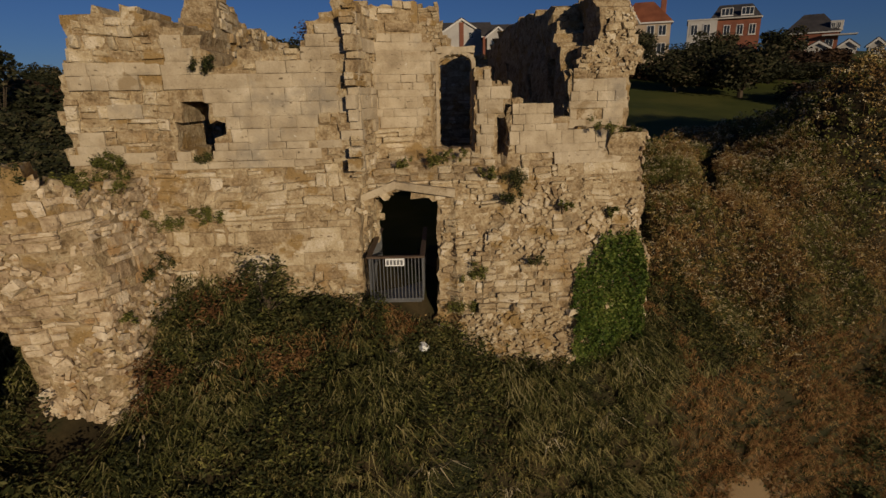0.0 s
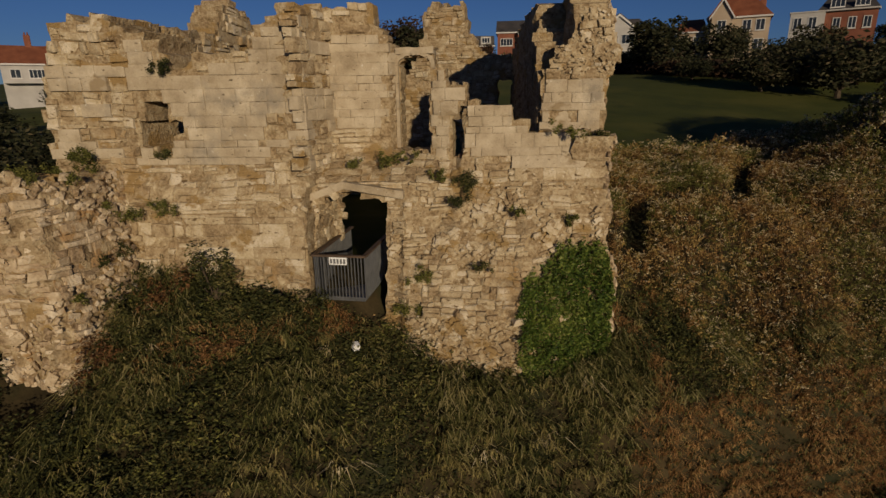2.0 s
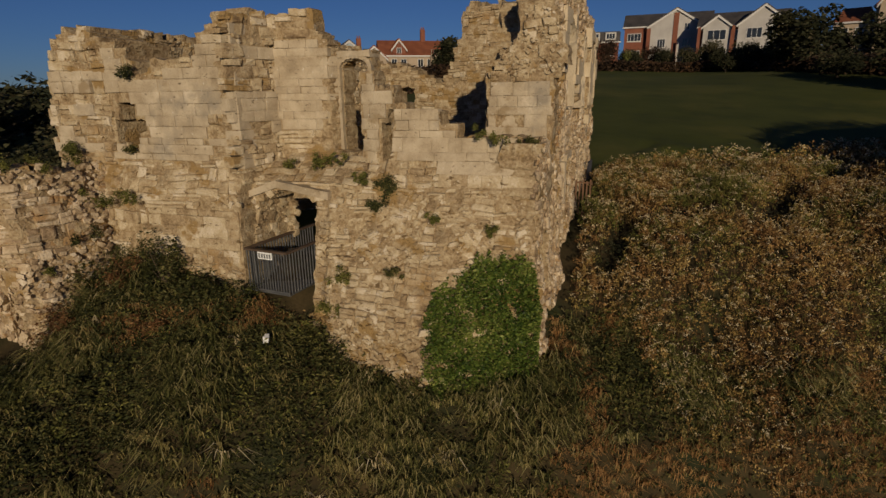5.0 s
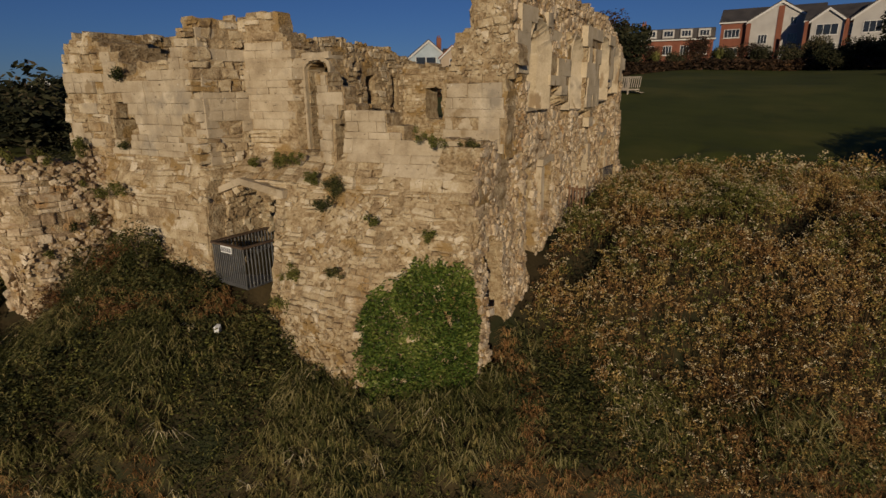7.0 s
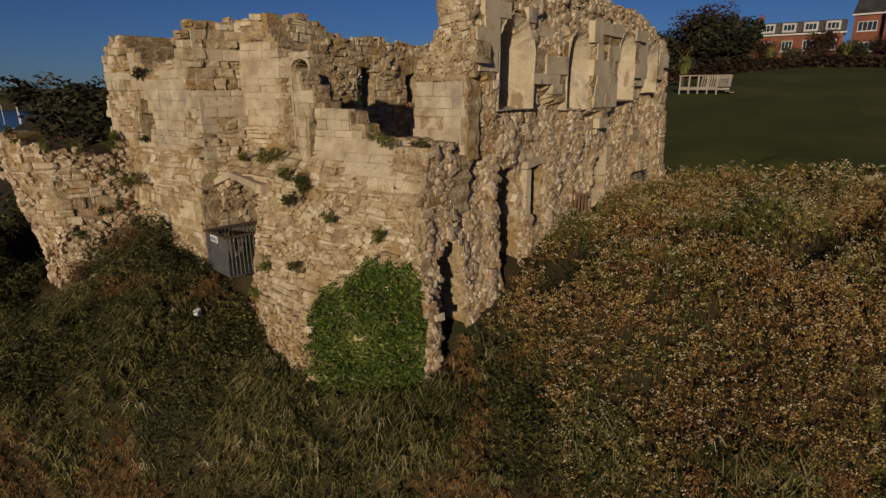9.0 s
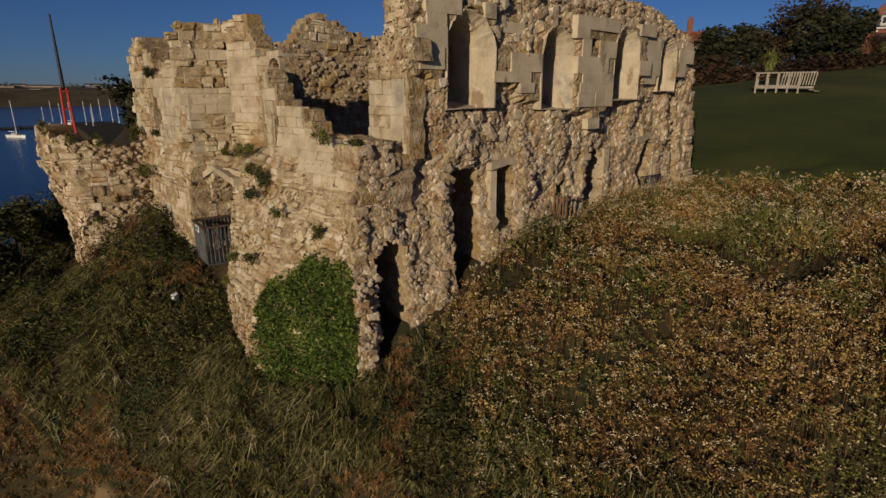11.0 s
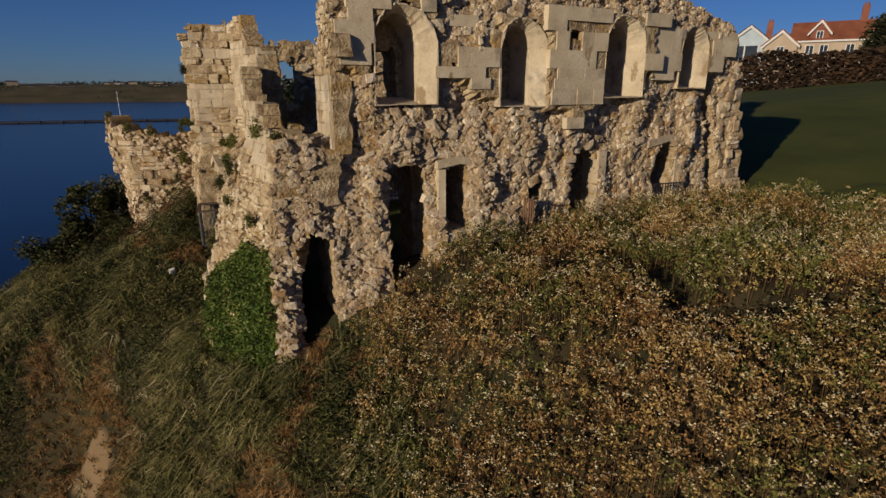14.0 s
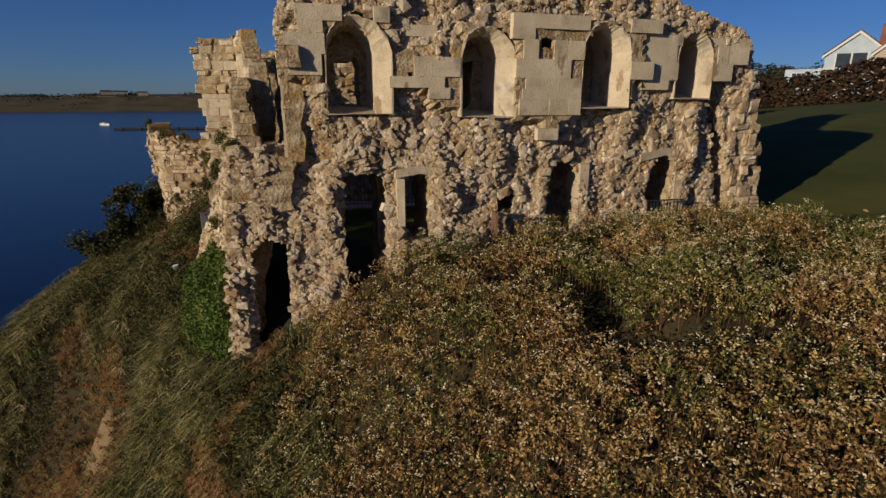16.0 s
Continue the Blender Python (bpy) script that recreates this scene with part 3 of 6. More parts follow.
west_top = ragged([(-8.2, 6.3), (-8.0, 6.45), (-7.7, 7.4), (-7.3, 7.75), (-6.3, 7.85), (-6.1, 7.5), (-5.45, 7.45), (-5.1, 7.15), (-4.92, 6.65), (-4.45, 6.65),
                   (-4.4, 7.0), (-2.95, 7.05), (-2.85, 7.45), (-2.4, 7.75), (-1.6, 8.0)], 1.0, 0.1)
WEST_HOLES = [(-5.72, -5.16, 5.36, 5.98), (-5.92, -5.48, 4.95, 5.5), (-5.62, -5.1, 4.66, 5.4), (-5.25, -4.78, 5.2, 5.55), (-5.85, -5.77, 7.02, 7.28), (-2.76, -2.64, 4.6, 5.1)]


def west_keep(u, z):
    lo = -8.15 + 0.12 * nz(math.floor(z / 0.34) * 1.9, 4.4, 0, 1.0)
    hi = -1.92 if z > 4.2 else -1.95 + 0.1 * nz(math.floor(z / 0.34) * 1.3, 8.4, 0, 1.0)
    return lo < u < hi and z < west_top(u) and not any(rect(u, z, r) for r in WEST_HOLES)


def west_zone(u, z):
    if z > 4.4:
        if u > -5.9 and z < west_top(u) - 0.25:
            return "a" if not (u > -2.7 and z < 5.6) else "c"
        if u < -5.9 and z < 7.0 and nz(math.floor(u / 0.9) * 1.7, math.floor(z / 0.35) * 1.9, 3.0, 1.0) > 0.12:
            return "a"
        return "c"
    if 2.0 < z < 3.3 and u > -4.4:
        return "a"
    return "r" if nz(u, z * 1.3, 44.0, 0.6) > 0.2 else "c"


front_west = Wall("front_wall", "limestone front wall with a stepped hole", lambda u, z, d: (u, front_west_y(u, z) + d, z), (-8.4, -1.5), (-1.0, 8.2), 1.5,
                  west_keep, west_zone, 0.8, 11).coursed(300).rubble(0.15, (0.08, 0.2), 120, "r", 0.02)

# return between the two halves of the upper front
return_top = ragged([(0, 7.95), (0.6, 7.95), (1.2, 8.1)], 2.0)
Wall("return_wall", "short limestone return wall", lambda u, z, d: (-1.82 + 0.22 * u - d, 12.58 + u, z), (0.0, 1.14), (3.9, 8.2), 0.5,
     lambda u, z: z < return_top(u), lambda u, z: "a" if 5.0 < z < 7.2 and nz(u, z, 7.0, 1.2) > -0.1 else "c", 0.6, 13, cell=0.1).coursed(60)

# quoins that tie the front wall to the return
rq = random.Random(31)
qz, turn_over = 4.3, False
while qz < 7.75:
    qh = rq.choice((0.24, 0.27, 0.3))
    long, deep = (0.5, 0.5) if turn_over else (0.28, 0.62)
    part("quoin", box_mesh("quoin", BACK @ Vector((-1.785 - long, 12.575 + rq.uniform(-0.012, 0.012), qz + 0.004)),
                           BACK @ Vector((-1.785 + rq.uniform(-0.015, 0.01), 12.6 + deep, qz + qh - 0.004)), ASHLAR, 0.014), front_west.core)
    qz, turn_over = qz + qh, not turn_over

# upper front, middle bay with the tall doorway
bay_top = ragged([(-1.8, 8.0), (-1.0, 8.12), (-0.5, 8.1), (-0.46, 7.6), (-0.2, 7.3), (-0.1, 7.13), (0.88, 7.12), (0.91, 6.62), (1.26, 6.6), (1.3, 6.27), (1.9, 6.23)], 3.0, 0.04)
TALL_DOOR = (-0.02, 0.82, 4.63, 6.78, 6.97)


def bay_y(u):
    """The bay's face runs askew up to a step beside the tall doorway."""
    return float(line([(-1.7, 13.72), (-0.17, 14.18), (-0.12, 14.5), (2.0, 14.46)], u))


def bay_keep(u, z):
    return -1.66 < u < 1.0 and z < bay_top(u) and not arch(u, z, *TALL_DOOR)


Wall("bay_wall", "grey ashlar bay wall with a tall doorway", lambda u, z, d: (u, bay_y(u) + d, z), (-1.8, 1.9), (3.9, 8.25), 0.55, bay_keep,
     lambda u, z: "a" if z < 7.5 + 0.3 * nz(u, 1.0, 0, 2.0) and not (u < -0.2 and z < 5.2) else "c", 0.4, 17, cell=0.1).coursed(150)


# stepped pier of squared blocks beside the tall doorway
pier_top = ragged([(0.8, 6.62), (1.24, 6.6), (1.28, 6.27), (1.9, 6.22)], 3.5, 0.03)
Wall("pier_wall", "stepped pier of squared grey blocks", lambda u, z, d: (u, 13.87 + 0.03 * u + d, z), (0.86, 1.86), (4.2, 6.7), 0.55,
     lambda u, z: 0.9 + 0.05 * nz(math.floor(z / 0.3) * 1.7, 5.1, 0, 1.0) < u < (1.8 if z > 5.75 else 1.58 if z > 5.4 else 1.42) and z < pier_top(u),
     lambda u, z: "a", 0.4, 18, cell=0.08).coursed(40)


# front wall, east half with the doorway
def front_east_y(u, z):
    high = 13.25 + 0.2 * u
    low = 12.52 + max(0.0, u - 3.2) * 0.69 - 0.05 * max(0.0, 1 - z)
    if u < 0.3:
        low = 12.75
    k = max(0.0, min(1.0, (z - 1.0) / 3.0))
    y = low + (high - low) * k
    if u < 1.65:
        return y + (0.95 - 0.3 * max(0.0, u)) * max(0.0, min(1.0, (z - 3.95) / 0.7))
    return y + 0.32 * max(0.0, min(1.0, (z - 4.1) / 0.8))


east_top = ragged([(-2.2, 4.3), (-1.2, 4.6), (0.0, 4.62), (1.0, 4.55), (1.7, 4.5), (1.76, 5.92), (2.15, 5.9), (2.2, 5.75), (2.9, 5.74), (2.95, 5.45), (3.3, 5.4), (3.36, 5.1), (5.7, 5.0)], 4.0, 0.05)


def door_gap(u, z):
    return arch(u, z, -1.9, -0.1, 0.6, 3.25, 3.68)


def east_keep(u, z):
    hi = 5.3 + 0.1 * nz(math.floor(z / 0.3) * 1.7, 2.2, 0, 1.0)
    return -2.3 < u < hi and z < east_top(u) and not door_gap(u, z)


def east_zone(u, z):
    if z > 4.5 or z > 3.9 and u > 3.0:
        return "a"
    if 0.95 < z < 1.95 and 0.5 < u < 4.0 + 0.3 * nz(z, 8.0, 0, 2.0):
        return "c"
    if u > 4.9 and z < 3.4 or z < 0.75 + 0.4 * nz(u, 1.0, 0, 0.8):
        return "r"
    return "r" if z < 3.7 and nz(u, z * 1.4, 15.0, 0.75) > 0.1 else "c"


front_east = Wall("doorway_wall", "battered limestone wall with a low doorway", lambda u, z, d: (u, front_east_y(u, z) + d, z), (-2.4, 5.75), (-2.2, 6.0), lambda u, z: (0.3 if u > 4.5 and z < 3.4 else 1.4 if u > 3.2 else 1.3 if z < 3.9 else 0.7) if z < 4.75 else 0.55,
                  east_keep, east_zone, 1.1, 19, small=0.72).coursed(300).rubble(0.12, (0.06, 0.165), 200, "r", 0.04, 0.75)

# broken stub in front of the west end
STUB = [(-6.35, 12.2), (-6.42, 10.8), (-6.55, 9.6), (-6.85, 9.15), (-7.4, 8.92), (-8.6, 8.8)]
STUB_LEN = [0.0]
for a, b in zip(STUB, STUB[1:]):
    STUB_LEN.append(STUB_LEN[-1] + math.dist(a, b))


def stub_place(u, z, d):
    x, y = float(np.interp(u, STUB_LEN, [p[0] for p in STUB])), float(np.interp(u, STUB_LEN, [p[1] for p in STUB]))
    turn = radians(float(np.interp(u, [2.2, 3.9], [14, 88])))
    k = max(0.0, min(1.0, u - 2.4))
    flare = 0.07 * max(0.0, 3.5 - z) * (1 - k) - 0.17 * min(3.2, max(0.0, 3.9 - z)) * k
    d -= flare
    return (x - d * math.cos(turn), y + d * math.sin(turn), z)


stub_top = ragged([(0, 4.35), (1.0, 4.25), (1.6, 4.4), (2.6, 4.55), (3.4, 4.85), (4.3, 5.0), (5, 4.9)], 5.0, 0.2)


def stub_keep(u, z):
    hi = float(line([(-2.5, 4.5), (-0.3, 4.35), (0.6, 4.2), (1.4, 4.25), (2.1, 4.6), (3.1, 4.95), (5.2, 4.9)], z)) + 0.12 * nz(math.floor(z / 0.3) * 1.7, 3.2, 0, 1.0)
    return u < hi and z < stub_top(u)


Wall("stub_wall", "thick stub of broken limestone walling", stub_place, (0.0, 5.05), (-2.6, 5.4), 0.9, stub_keep,
     lambda u, z: "r" if z < 0.6 or nz(u, z, 5.5, 0.6) > 0.08 else "c", 1.25, 23, stuff=(CORE, CORE_JOINED)).coursed(260).rubble(0.15, (0.08, 0.19), 100, "r", 0.05, 0.8)


# east wall
SIDE_FACE = [(14.5, 5.58), (16.7, 5.4), (20, 5.24), (22.3, 5.0), (25.2, 4.72), (27, 4.5), (30, 4.2)]


def east_wall_place(u, z, d):
    batter = 0.05 * max(0.0, 3 - z)
    return (float(line(SIDE_FACE, u)) - d * 0.996 + batter, u - d * 0.09, z)


side_top = ragged([(13.9, 4.85), (15.0, 5.0), (15.6, 5.0), (15.64, 7.9), (15.9, 8.3), (16.4, 8.55), (19.4, 8.65), (22, 8.75), (25.7, 8.7), (26.8, 8.5), (28.06, 8.15), (28.87, 7.75),
                   (29.3, 6.75), (29.6, 6.3), (29.75, 4.95), (30.0, 4.75), (30.1, 2.4)], 6.0, 0.12)
# window embrasures: opening, sill, spring, apex, then how far the splay widens towards either side
NICHES = [(16.74, 17.86, 5.7, 7.1, 7.7, 0.03, 0.36), (20.0, 21.0, 5.62, 7.05, 7.56, 0.03, 0.42), (23.3, 24.36, 5.84, 7.25, 7.78, 0.03, 0.36), (26.36, 27.26, 6.08, 7.2, 7.68, 0.03, 0.28)]
SLITS = [(16.95, 17.58, 5.85, 7.1), (20.15, 20.65, 5.8, 7.05), (23.4, 23.95, 6.0, 7.2), (26.5, 27.0, 6.2, 7.2)]
LOWER = [(16.95, 18.06, 1.0, 4.08, 4.25), (18.54, 19.24, 2.48, 4.06, 4.2), (22.55, 23.56, 2.0, 4.05, 4.42), (25.88, 26.82, 2.0, 4.1, 4.45), (14.72, 15.58, -0.2, 2.4, 2.74)]
SMALL = [(21.03, 21.6, 3.05, 3.51), (22.07, 22.38, 7.28, 7.54), (15.75, 15.95, 6.2, 6.45), (18.62, 18.74, 6.55, 6.68)]


def side_low(z):
    return 14.0 + 0.07 * z + 0.12 * nz(z, 1.1, 0, 0.9) if z < 5.0 else 15.74


def side_keep(u, z):
    if u < side_low(z) or z > side_top(u):
        return False
    if any(arch(u, z, *a) for a in LOWER) or any(rect(u, z, r) for r in SMALL):
        return False
    return not any(arch(u, z, a[0] - a[5] - 0.02, a[1] + a[6] + 0.02, a[2] - 0.05, a[3], a[4] + 0.22) for a in NICHES)


def side_back_keep(u, z):
    if u < side_low(z) + 0.25 or z > side_top(u) - 0.15 - 2.2 * max(0.0, min(1.0, (17.6 - u) / 1.9)):
        return False
    return not any(arch(u, z, *a) for a in LOWER) and not any(rect(u, z, r) for r in SLITS)


# smooth facing that still stands: its lower edge is stepped where stones have fallen
SMOOTH = [(15.42, 16.1, 6.42, 7.5), (16.1, 16.62, 6.36, 7.92), (16.5, 18.3, 7.6, 7.97), (18.1, 18.95, 6.37, 7.15), (18.9, 19.24, 6.2, 7.0), (19.2, 20.0, 5.84, 6.98), (19.66, 20.0, 6.9, 7.45),
          (19.9, 21.4, 7.5, 7.8), (21.35, 22.25, 5.5, 8.0), (22.2, 22.68, 5.14, 8.0), (22.6, 23.05, 5.5, 8.0), (23.0, 23.32, 5.75, 8.0), (23.3, 24.8, 7.3, 8.0),
          (24.6, 24.85, 5.98, 8.0), (24.8, 25.15, 6.5, 8.02), (25.1, 25.75, 6.3, 7.72), (25.7, 26.05, 6.55, 7.72), (26.0, 26.42, 6.9, 7.72), (27.45, 27.72, 6.45, 7.6), (27.6, 28.05, 6.5, 7.3), (28.0, 28.45, 6.95, 7.28)]


def in_bay(u, z):
    return 21.37 < u < 25.15 and z > 5.12


def side_zone(u, z):
    k = 0.05 * nz(math.floor(u / 0.5) * 1.3, math.floor(z / 0.3) * 1.7, 1, 1.0)
    if any(rect(u, z + k, r) for r in SMOOTH):
        return "a"
    if u > 28.75 and z < 6:
        return "c"
    return "r"


def side_recess(u, z):
    """The broken face lies back between the smooth parts; a deep crack near the north end."""
    d = 0.0
    smooth = side_zone(u, z) == "a"
    if not smooth:
        d = 0.17 + 0.22 * nz(u, z, 31.0, 0.55) + 0.17 * nz(u * 1.6, z * 0.5, 77.0, 1.3)
    crack = 28.0 + 0.25 * (5.8 - z) + 0.12 * nz(z, 3.0, 0, 0.9)
    if z < 6.4:
        d += 0.9 * max(0.0, 1 - abs(u - crack) / 0.26)
    if smooth and in_bay(u, z):
        d -= 0.13
    return d


Wall("side_wall", "long side wall of rough rubble with arched window niches", east_wall_place, (13.9, 30.2), (-1.2, 8.95), 1.15, side_keep, side_zone, 0.95, 29,
     recess=side_recess, smooth=True, cell=0.11, stuff=(CORE, CORE_JOINED)).coursed(300).rubble(0.105, (0.055, 0.19), 300, "r", 0.02, 0.58)
Wall("side_wall_inner_leaf", "inner leaf of the side wall with small square windows", lambda u, z, d: east_wall_place(u, z, d + 1.1), (14.2, 30.0), (-1.0, 8.8), 0.9,
     side_back_keep, lambda u, z: "", 0.4, 31, cell=0.2)

# broken south end of the side wall, above the front
def end_outline(u, z):
    step = math.floor(z / 0.3) * 1.7
    lo = float(line([(4.6, 3.57), (6.5, 3.55), (6.9, 3.9), (7.15, 4.0), (7.45, 4.45), (8.1, 4.55)], z)) + 0.06 * nz(step, 6.1, 0, 1.0)
    hi = float(line([(4.6, 5.32), (5.2, 5.26), (6.55, 5.32), (6.75, 5.6), (7.1, 5.6), (7.2, 5.36), (7.8, 5.3), (8.2, 5.05)], z)) + 0.06 * nz(step, 9.1, 0, 1.0)
    return lo < u < hi and z < 8.15 + 0.15 * nz(u, 3.3, 0, 2.0)


Wall("wall_end", "squared broken end of the side wall", lambda u, z, d: (u, 15.6 + 0.03 * (u - 4) + d, z), (3.3, 5.9), (4.6, 8.4), 0.5, end_outline,
     lambda u, z: "a" if z < 6.5 else "c", 0.7, 37).coursed(120).rubble(0.12, (0.05, 0.115), 60, "c", 0.05, 0.8)

# west and north walls, seen from inside and over the front
rear_top = ragged([(12.5, 7.6), (14.8, 8.0), (18.0, 8.0), (18.6, 8.9), (19.2, 9.2), (20.0, 9.1), (20.6, 8.6), (21.6, 8.4), (25.5, 8.4), (27.5, 8.1), (29, 7.9)], 7.0, 0.2)


def rear_keep(u, z):
    return z < rear_top(u) and not any(arch(u, z, *a) for a in ((15.4, 16.4, 5.4, 6.9, 7.2), (22.0, 23.0, 5.4, 6.8, 7.2), (25.0, 25.6, 5.6, 6.9, 7.1), (26.95, 27.5, 5.0, 6.95, 7.1)))


Wall("rear_wall", "inner face of the far limestone wall", lambda u, z, d: (-7.0 - d, u, z), (12.6, 28.6), (0.0, 9.4), 1.1, rear_keep,
     lambda u, z: "c" if nz(u, z, 3.0, 0.4) > -0.1 else "r", 1.0, 41, cell=0.2).coursed(200).rubble(0.28, (0.14, 0.26), 60, "r", 0.06)

gate_top = ragged([(-8, 7.8), (-5, 7.4), (-3.2, 6.6), (-2.6, 7.4), (-2.1, 8.6), (-1.85, 10.1), (0.0, 10.1), (0.15, 9.0), (0.9, 7.9), (2.2, 7.7), (4, 7.8)], 8.0, 0.12)


def gate_keep(u, z):
    return z < gate_top(u) and not any(arch(u, z, *a) for a in ((-5.6, -4.6, 4.8, 6.2, 6.5), (-1.6, -0.2, 1.0, 3.6, 4.2), (1.6, 2.4, 5.0, 6.4, 6.7)))


Wall("gate_wall", "inner face of the limestone entrance wall", lambda u, z, d: (u, 27.9 + d, z), (-7.4, 3.4), (0.0, 10.4), 1.2, gate_keep,
     lambda u, z: "c", 0.9, 43, cell=0.2).coursed(200)


def surround(name, place, u0, u1, sill, spring, apex, width, deep, front, label, mat=PLASTER):
    """A dressed frame with its reveal round an arched opening."""
    n = 10
    prof = [(-1.0, sill)] + [(-1.0, sill + (spring - sill) * 0.5)]
    prof += [(k, spring + (apex - spring) * max(0.0, 1 - abs(k) ** 2.2) ** 0.75) for k in np.linspace(-1, 1, n * 2 + 1)]
    prof += [(1.0, sill + (spring - sill) * 0.5), (1.0, sill)]
    c, h = (u0 + u1) / 2, (u1 - u0) / 2
    soup = []
    faces = []
    for k, z in prof:
        grow = 1 + width / h
        zo = z + (width * 0.9 if z > spring + 1e-6 or abs(k) < 0.99 else 0)
        soup += [(c + k * h * grow, zo, 0.12), (c + k * h * grow, zo, front), (c + k * h, z, front), (c + k * h, z, deep)]
    for i in range(len(prof) - 1):
        for j in range(3):
            a = i * 4 + j
            faces.append((a, a + 4, a + 5, a + 1))
    rnd = random.Random(int(u0 * 100))
    verts = [BACK @ Vector(place(u + rnd.uniform(-0.012, 0.012), z + rnd.uniform(-0.012, 0.012), d + rnd.uniform(-0.008, 0.008))) for u, z, d in soup]
    part(name, mesh_of(name, verts, faces, mat), castle, label)


def embrasure(u0, u1, sill, spring, apex, left, right, front):
    """A splayed window recess: a thin edge on the wall, the slanting splay, the deep reveal and the sill."""
    prof = [(-1.0, sill), (-1.0, sill + (spring - sill) * 0.5)]
    prof += [(k, spring + (apex - spring) * max(0.0, 1 - abs(k) ** 2.0) ** 0.7) for k in np.linspace(-1, 1, 25)]
    prof += [(1.0, sill + (spring - sill) * 0.5), (1.0, sill), (0.0, sill)]
    c, h = (u0 + u1) / 2, (u1 - u0) / 2
    rnd = random.Random(int(u0 * 100))
    rings = []
    for edge, wide, d in ((0.03, 1, 0.3), (0.03, 1, front), (0.0, 1, front), (0.0, 0, 0.27), (0.0, 0, 0.75), (-0.06, 0, 1.14)):
        ring = []
        for k, z in prof:
            side = left if k < 0 else right
            bottom = z <= sill + 1e-6
            zz = z + (wide * 0.17 + edge) * max(0.0, (z - spring) / (apex - spring)) ** 0.5 - bottom * edge + bottom * (0.1 if d > 0.3 else 0.0)
            ring.append((c + k * (h + wide * side + edge), zz, d))
        rings.append(ring)
    n = len(prof)
    verts = [BACK @ Vector(east_wall_place(u + rnd.uniform(-0.02, 0.02), z + rnd.uniform(-0.02, 0.02), d + rnd.uniform(-0.015, 0.015))) for ring in rings for u, z, d in ring]
    faces = [(j * n + i, j * n + (i + 1) % n, (j + 1) * n + (i + 1) % n, (j + 1) * n + i) for j in range(len(rings) - 1) for i in range(n)]
    part("window_embrasure", mesh_of("window_embrasure", verts, faces, PLASTER), castle, "smooth splayed stone window recess")


for k, a in enumerate(NICHES):
    embrasure(*a, (0.02, 0.02, -0.1, 0.02)[k])


def pointed_lintel(u0, u1, mid, low, high, thick):
    lintel = Soup()
    prof = [(u0, low), (mid, high), (u1, low - 0.03), (u1, low + thick * 0.9), (mid, high + thick), (u0, low + thick * 0.95)]
    lintel.add([BACK @ Vector(east_wall_place(u, z, 0.14)) for u, z in prof] + [BACK @ Vector(east_wall_place(u, z, 0.9)) for u, z in prof],
               [(0, 1, 4, 5), (1, 2, 3, 4), (6, 11, 10, 7), (7, 10, 9, 8), (0, 6, 7, 1), (1, 7, 8, 2), (2, 8, 9, 3), (3, 9, 10, 4), (4, 10, 11, 5), (5, 11, 6, 0)])
    part("window_lintel", lintel.mesh("window_lintel", ASHLAR), castle, "pointed dressed stone lintel")


pointed_lintel(18.3, 19.7, 18.92, 4.1, 4.2, 0.2)
pointed_lintel(25.5, 27.25, 26.36, 4.3, 4.47, 0.22)
for u0, u1, z0, z1 in ((18.34, 18.53, 2.45, 4.07), (19.25, 19.62, 2.45, 4.05), (23.57, 23.84, 2.2, 4.3), (26.83, 27.1, 2.2, 4.25)):
    jamb = Soup()
    jamb.add([BACK @ Vector(east_wall_place(u, z, d)) for z in (z0, z1) for u, d in ((u0, 0.2), (u1, 0.18), (u1, 0.9), (u0, 0.9))],
             [(0, 1, 5, 4), (1, 2, 6, 5), (2, 3, 7, 6), (3, 0, 4, 7), (4, 5, 6, 7), (3, 2, 1, 0)])
    part("window_jamb", jamb.mesh("window_jamb", ASHLAR), castle, "dressed stone window jamb")
sill = Soup()
sill.add([BACK @ Vector(east_wall_place(u, z, d)) for z in (2.32, 2.46) for u, d in ((18.4, 0.14), (19.5, 0.14), (19.5, 0.8), (18.4, 0.8))],
         [(0, 1, 5, 4), (1, 2, 6, 5), (2, 3, 7, 6), (3, 0, 4, 7), (4, 5, 6, 7), (3, 2, 1, 0)])
part("window_sill", sill.mesh("window_sill", ASHLAR), castle, "worn stone window sill")
surround("door_surround", lambda u, z, d: (u, 14.49 + d, z), *TALL_DOOR, 0.09, 0.5, -0.05, "tall grey dressed stone doorway", ASHLAR)

# flat lintel over the tall doorway
lintel, steps = Soup(), 12
low = [(-0.09 + 0.98 * k / steps) for k in range(steps + 1)]
under = [6.99 + 0.03 * (1 - abs(2 * k / steps - 1)) for k in range(steps + 1)]
ring = [(u, z) for u, z in zip(low, under)] + [(u, 7.15 + 0.01 * math.sin(9 * u)) for u in reversed(low)]
n = len(ring)
lintel.add([BACK @ Vector((u, y, z)) for y in (14.43, 14.95) for u, z in ring],
           [(k, (k + 1) % n, n + (k + 1) % n, n + k) for k in range(n)] + [(k, n - 1 - k, n - 2 - k, k + 1) for k in range(steps)] + [(n + k, n + k + 1, 2 * n - 2 - k, 2 * n - 1 - k) for k in range(steps)])
part("door_lintel", lintel.mesh("door_lintel", ASHLAR), castle, "pale flat stone lintel")

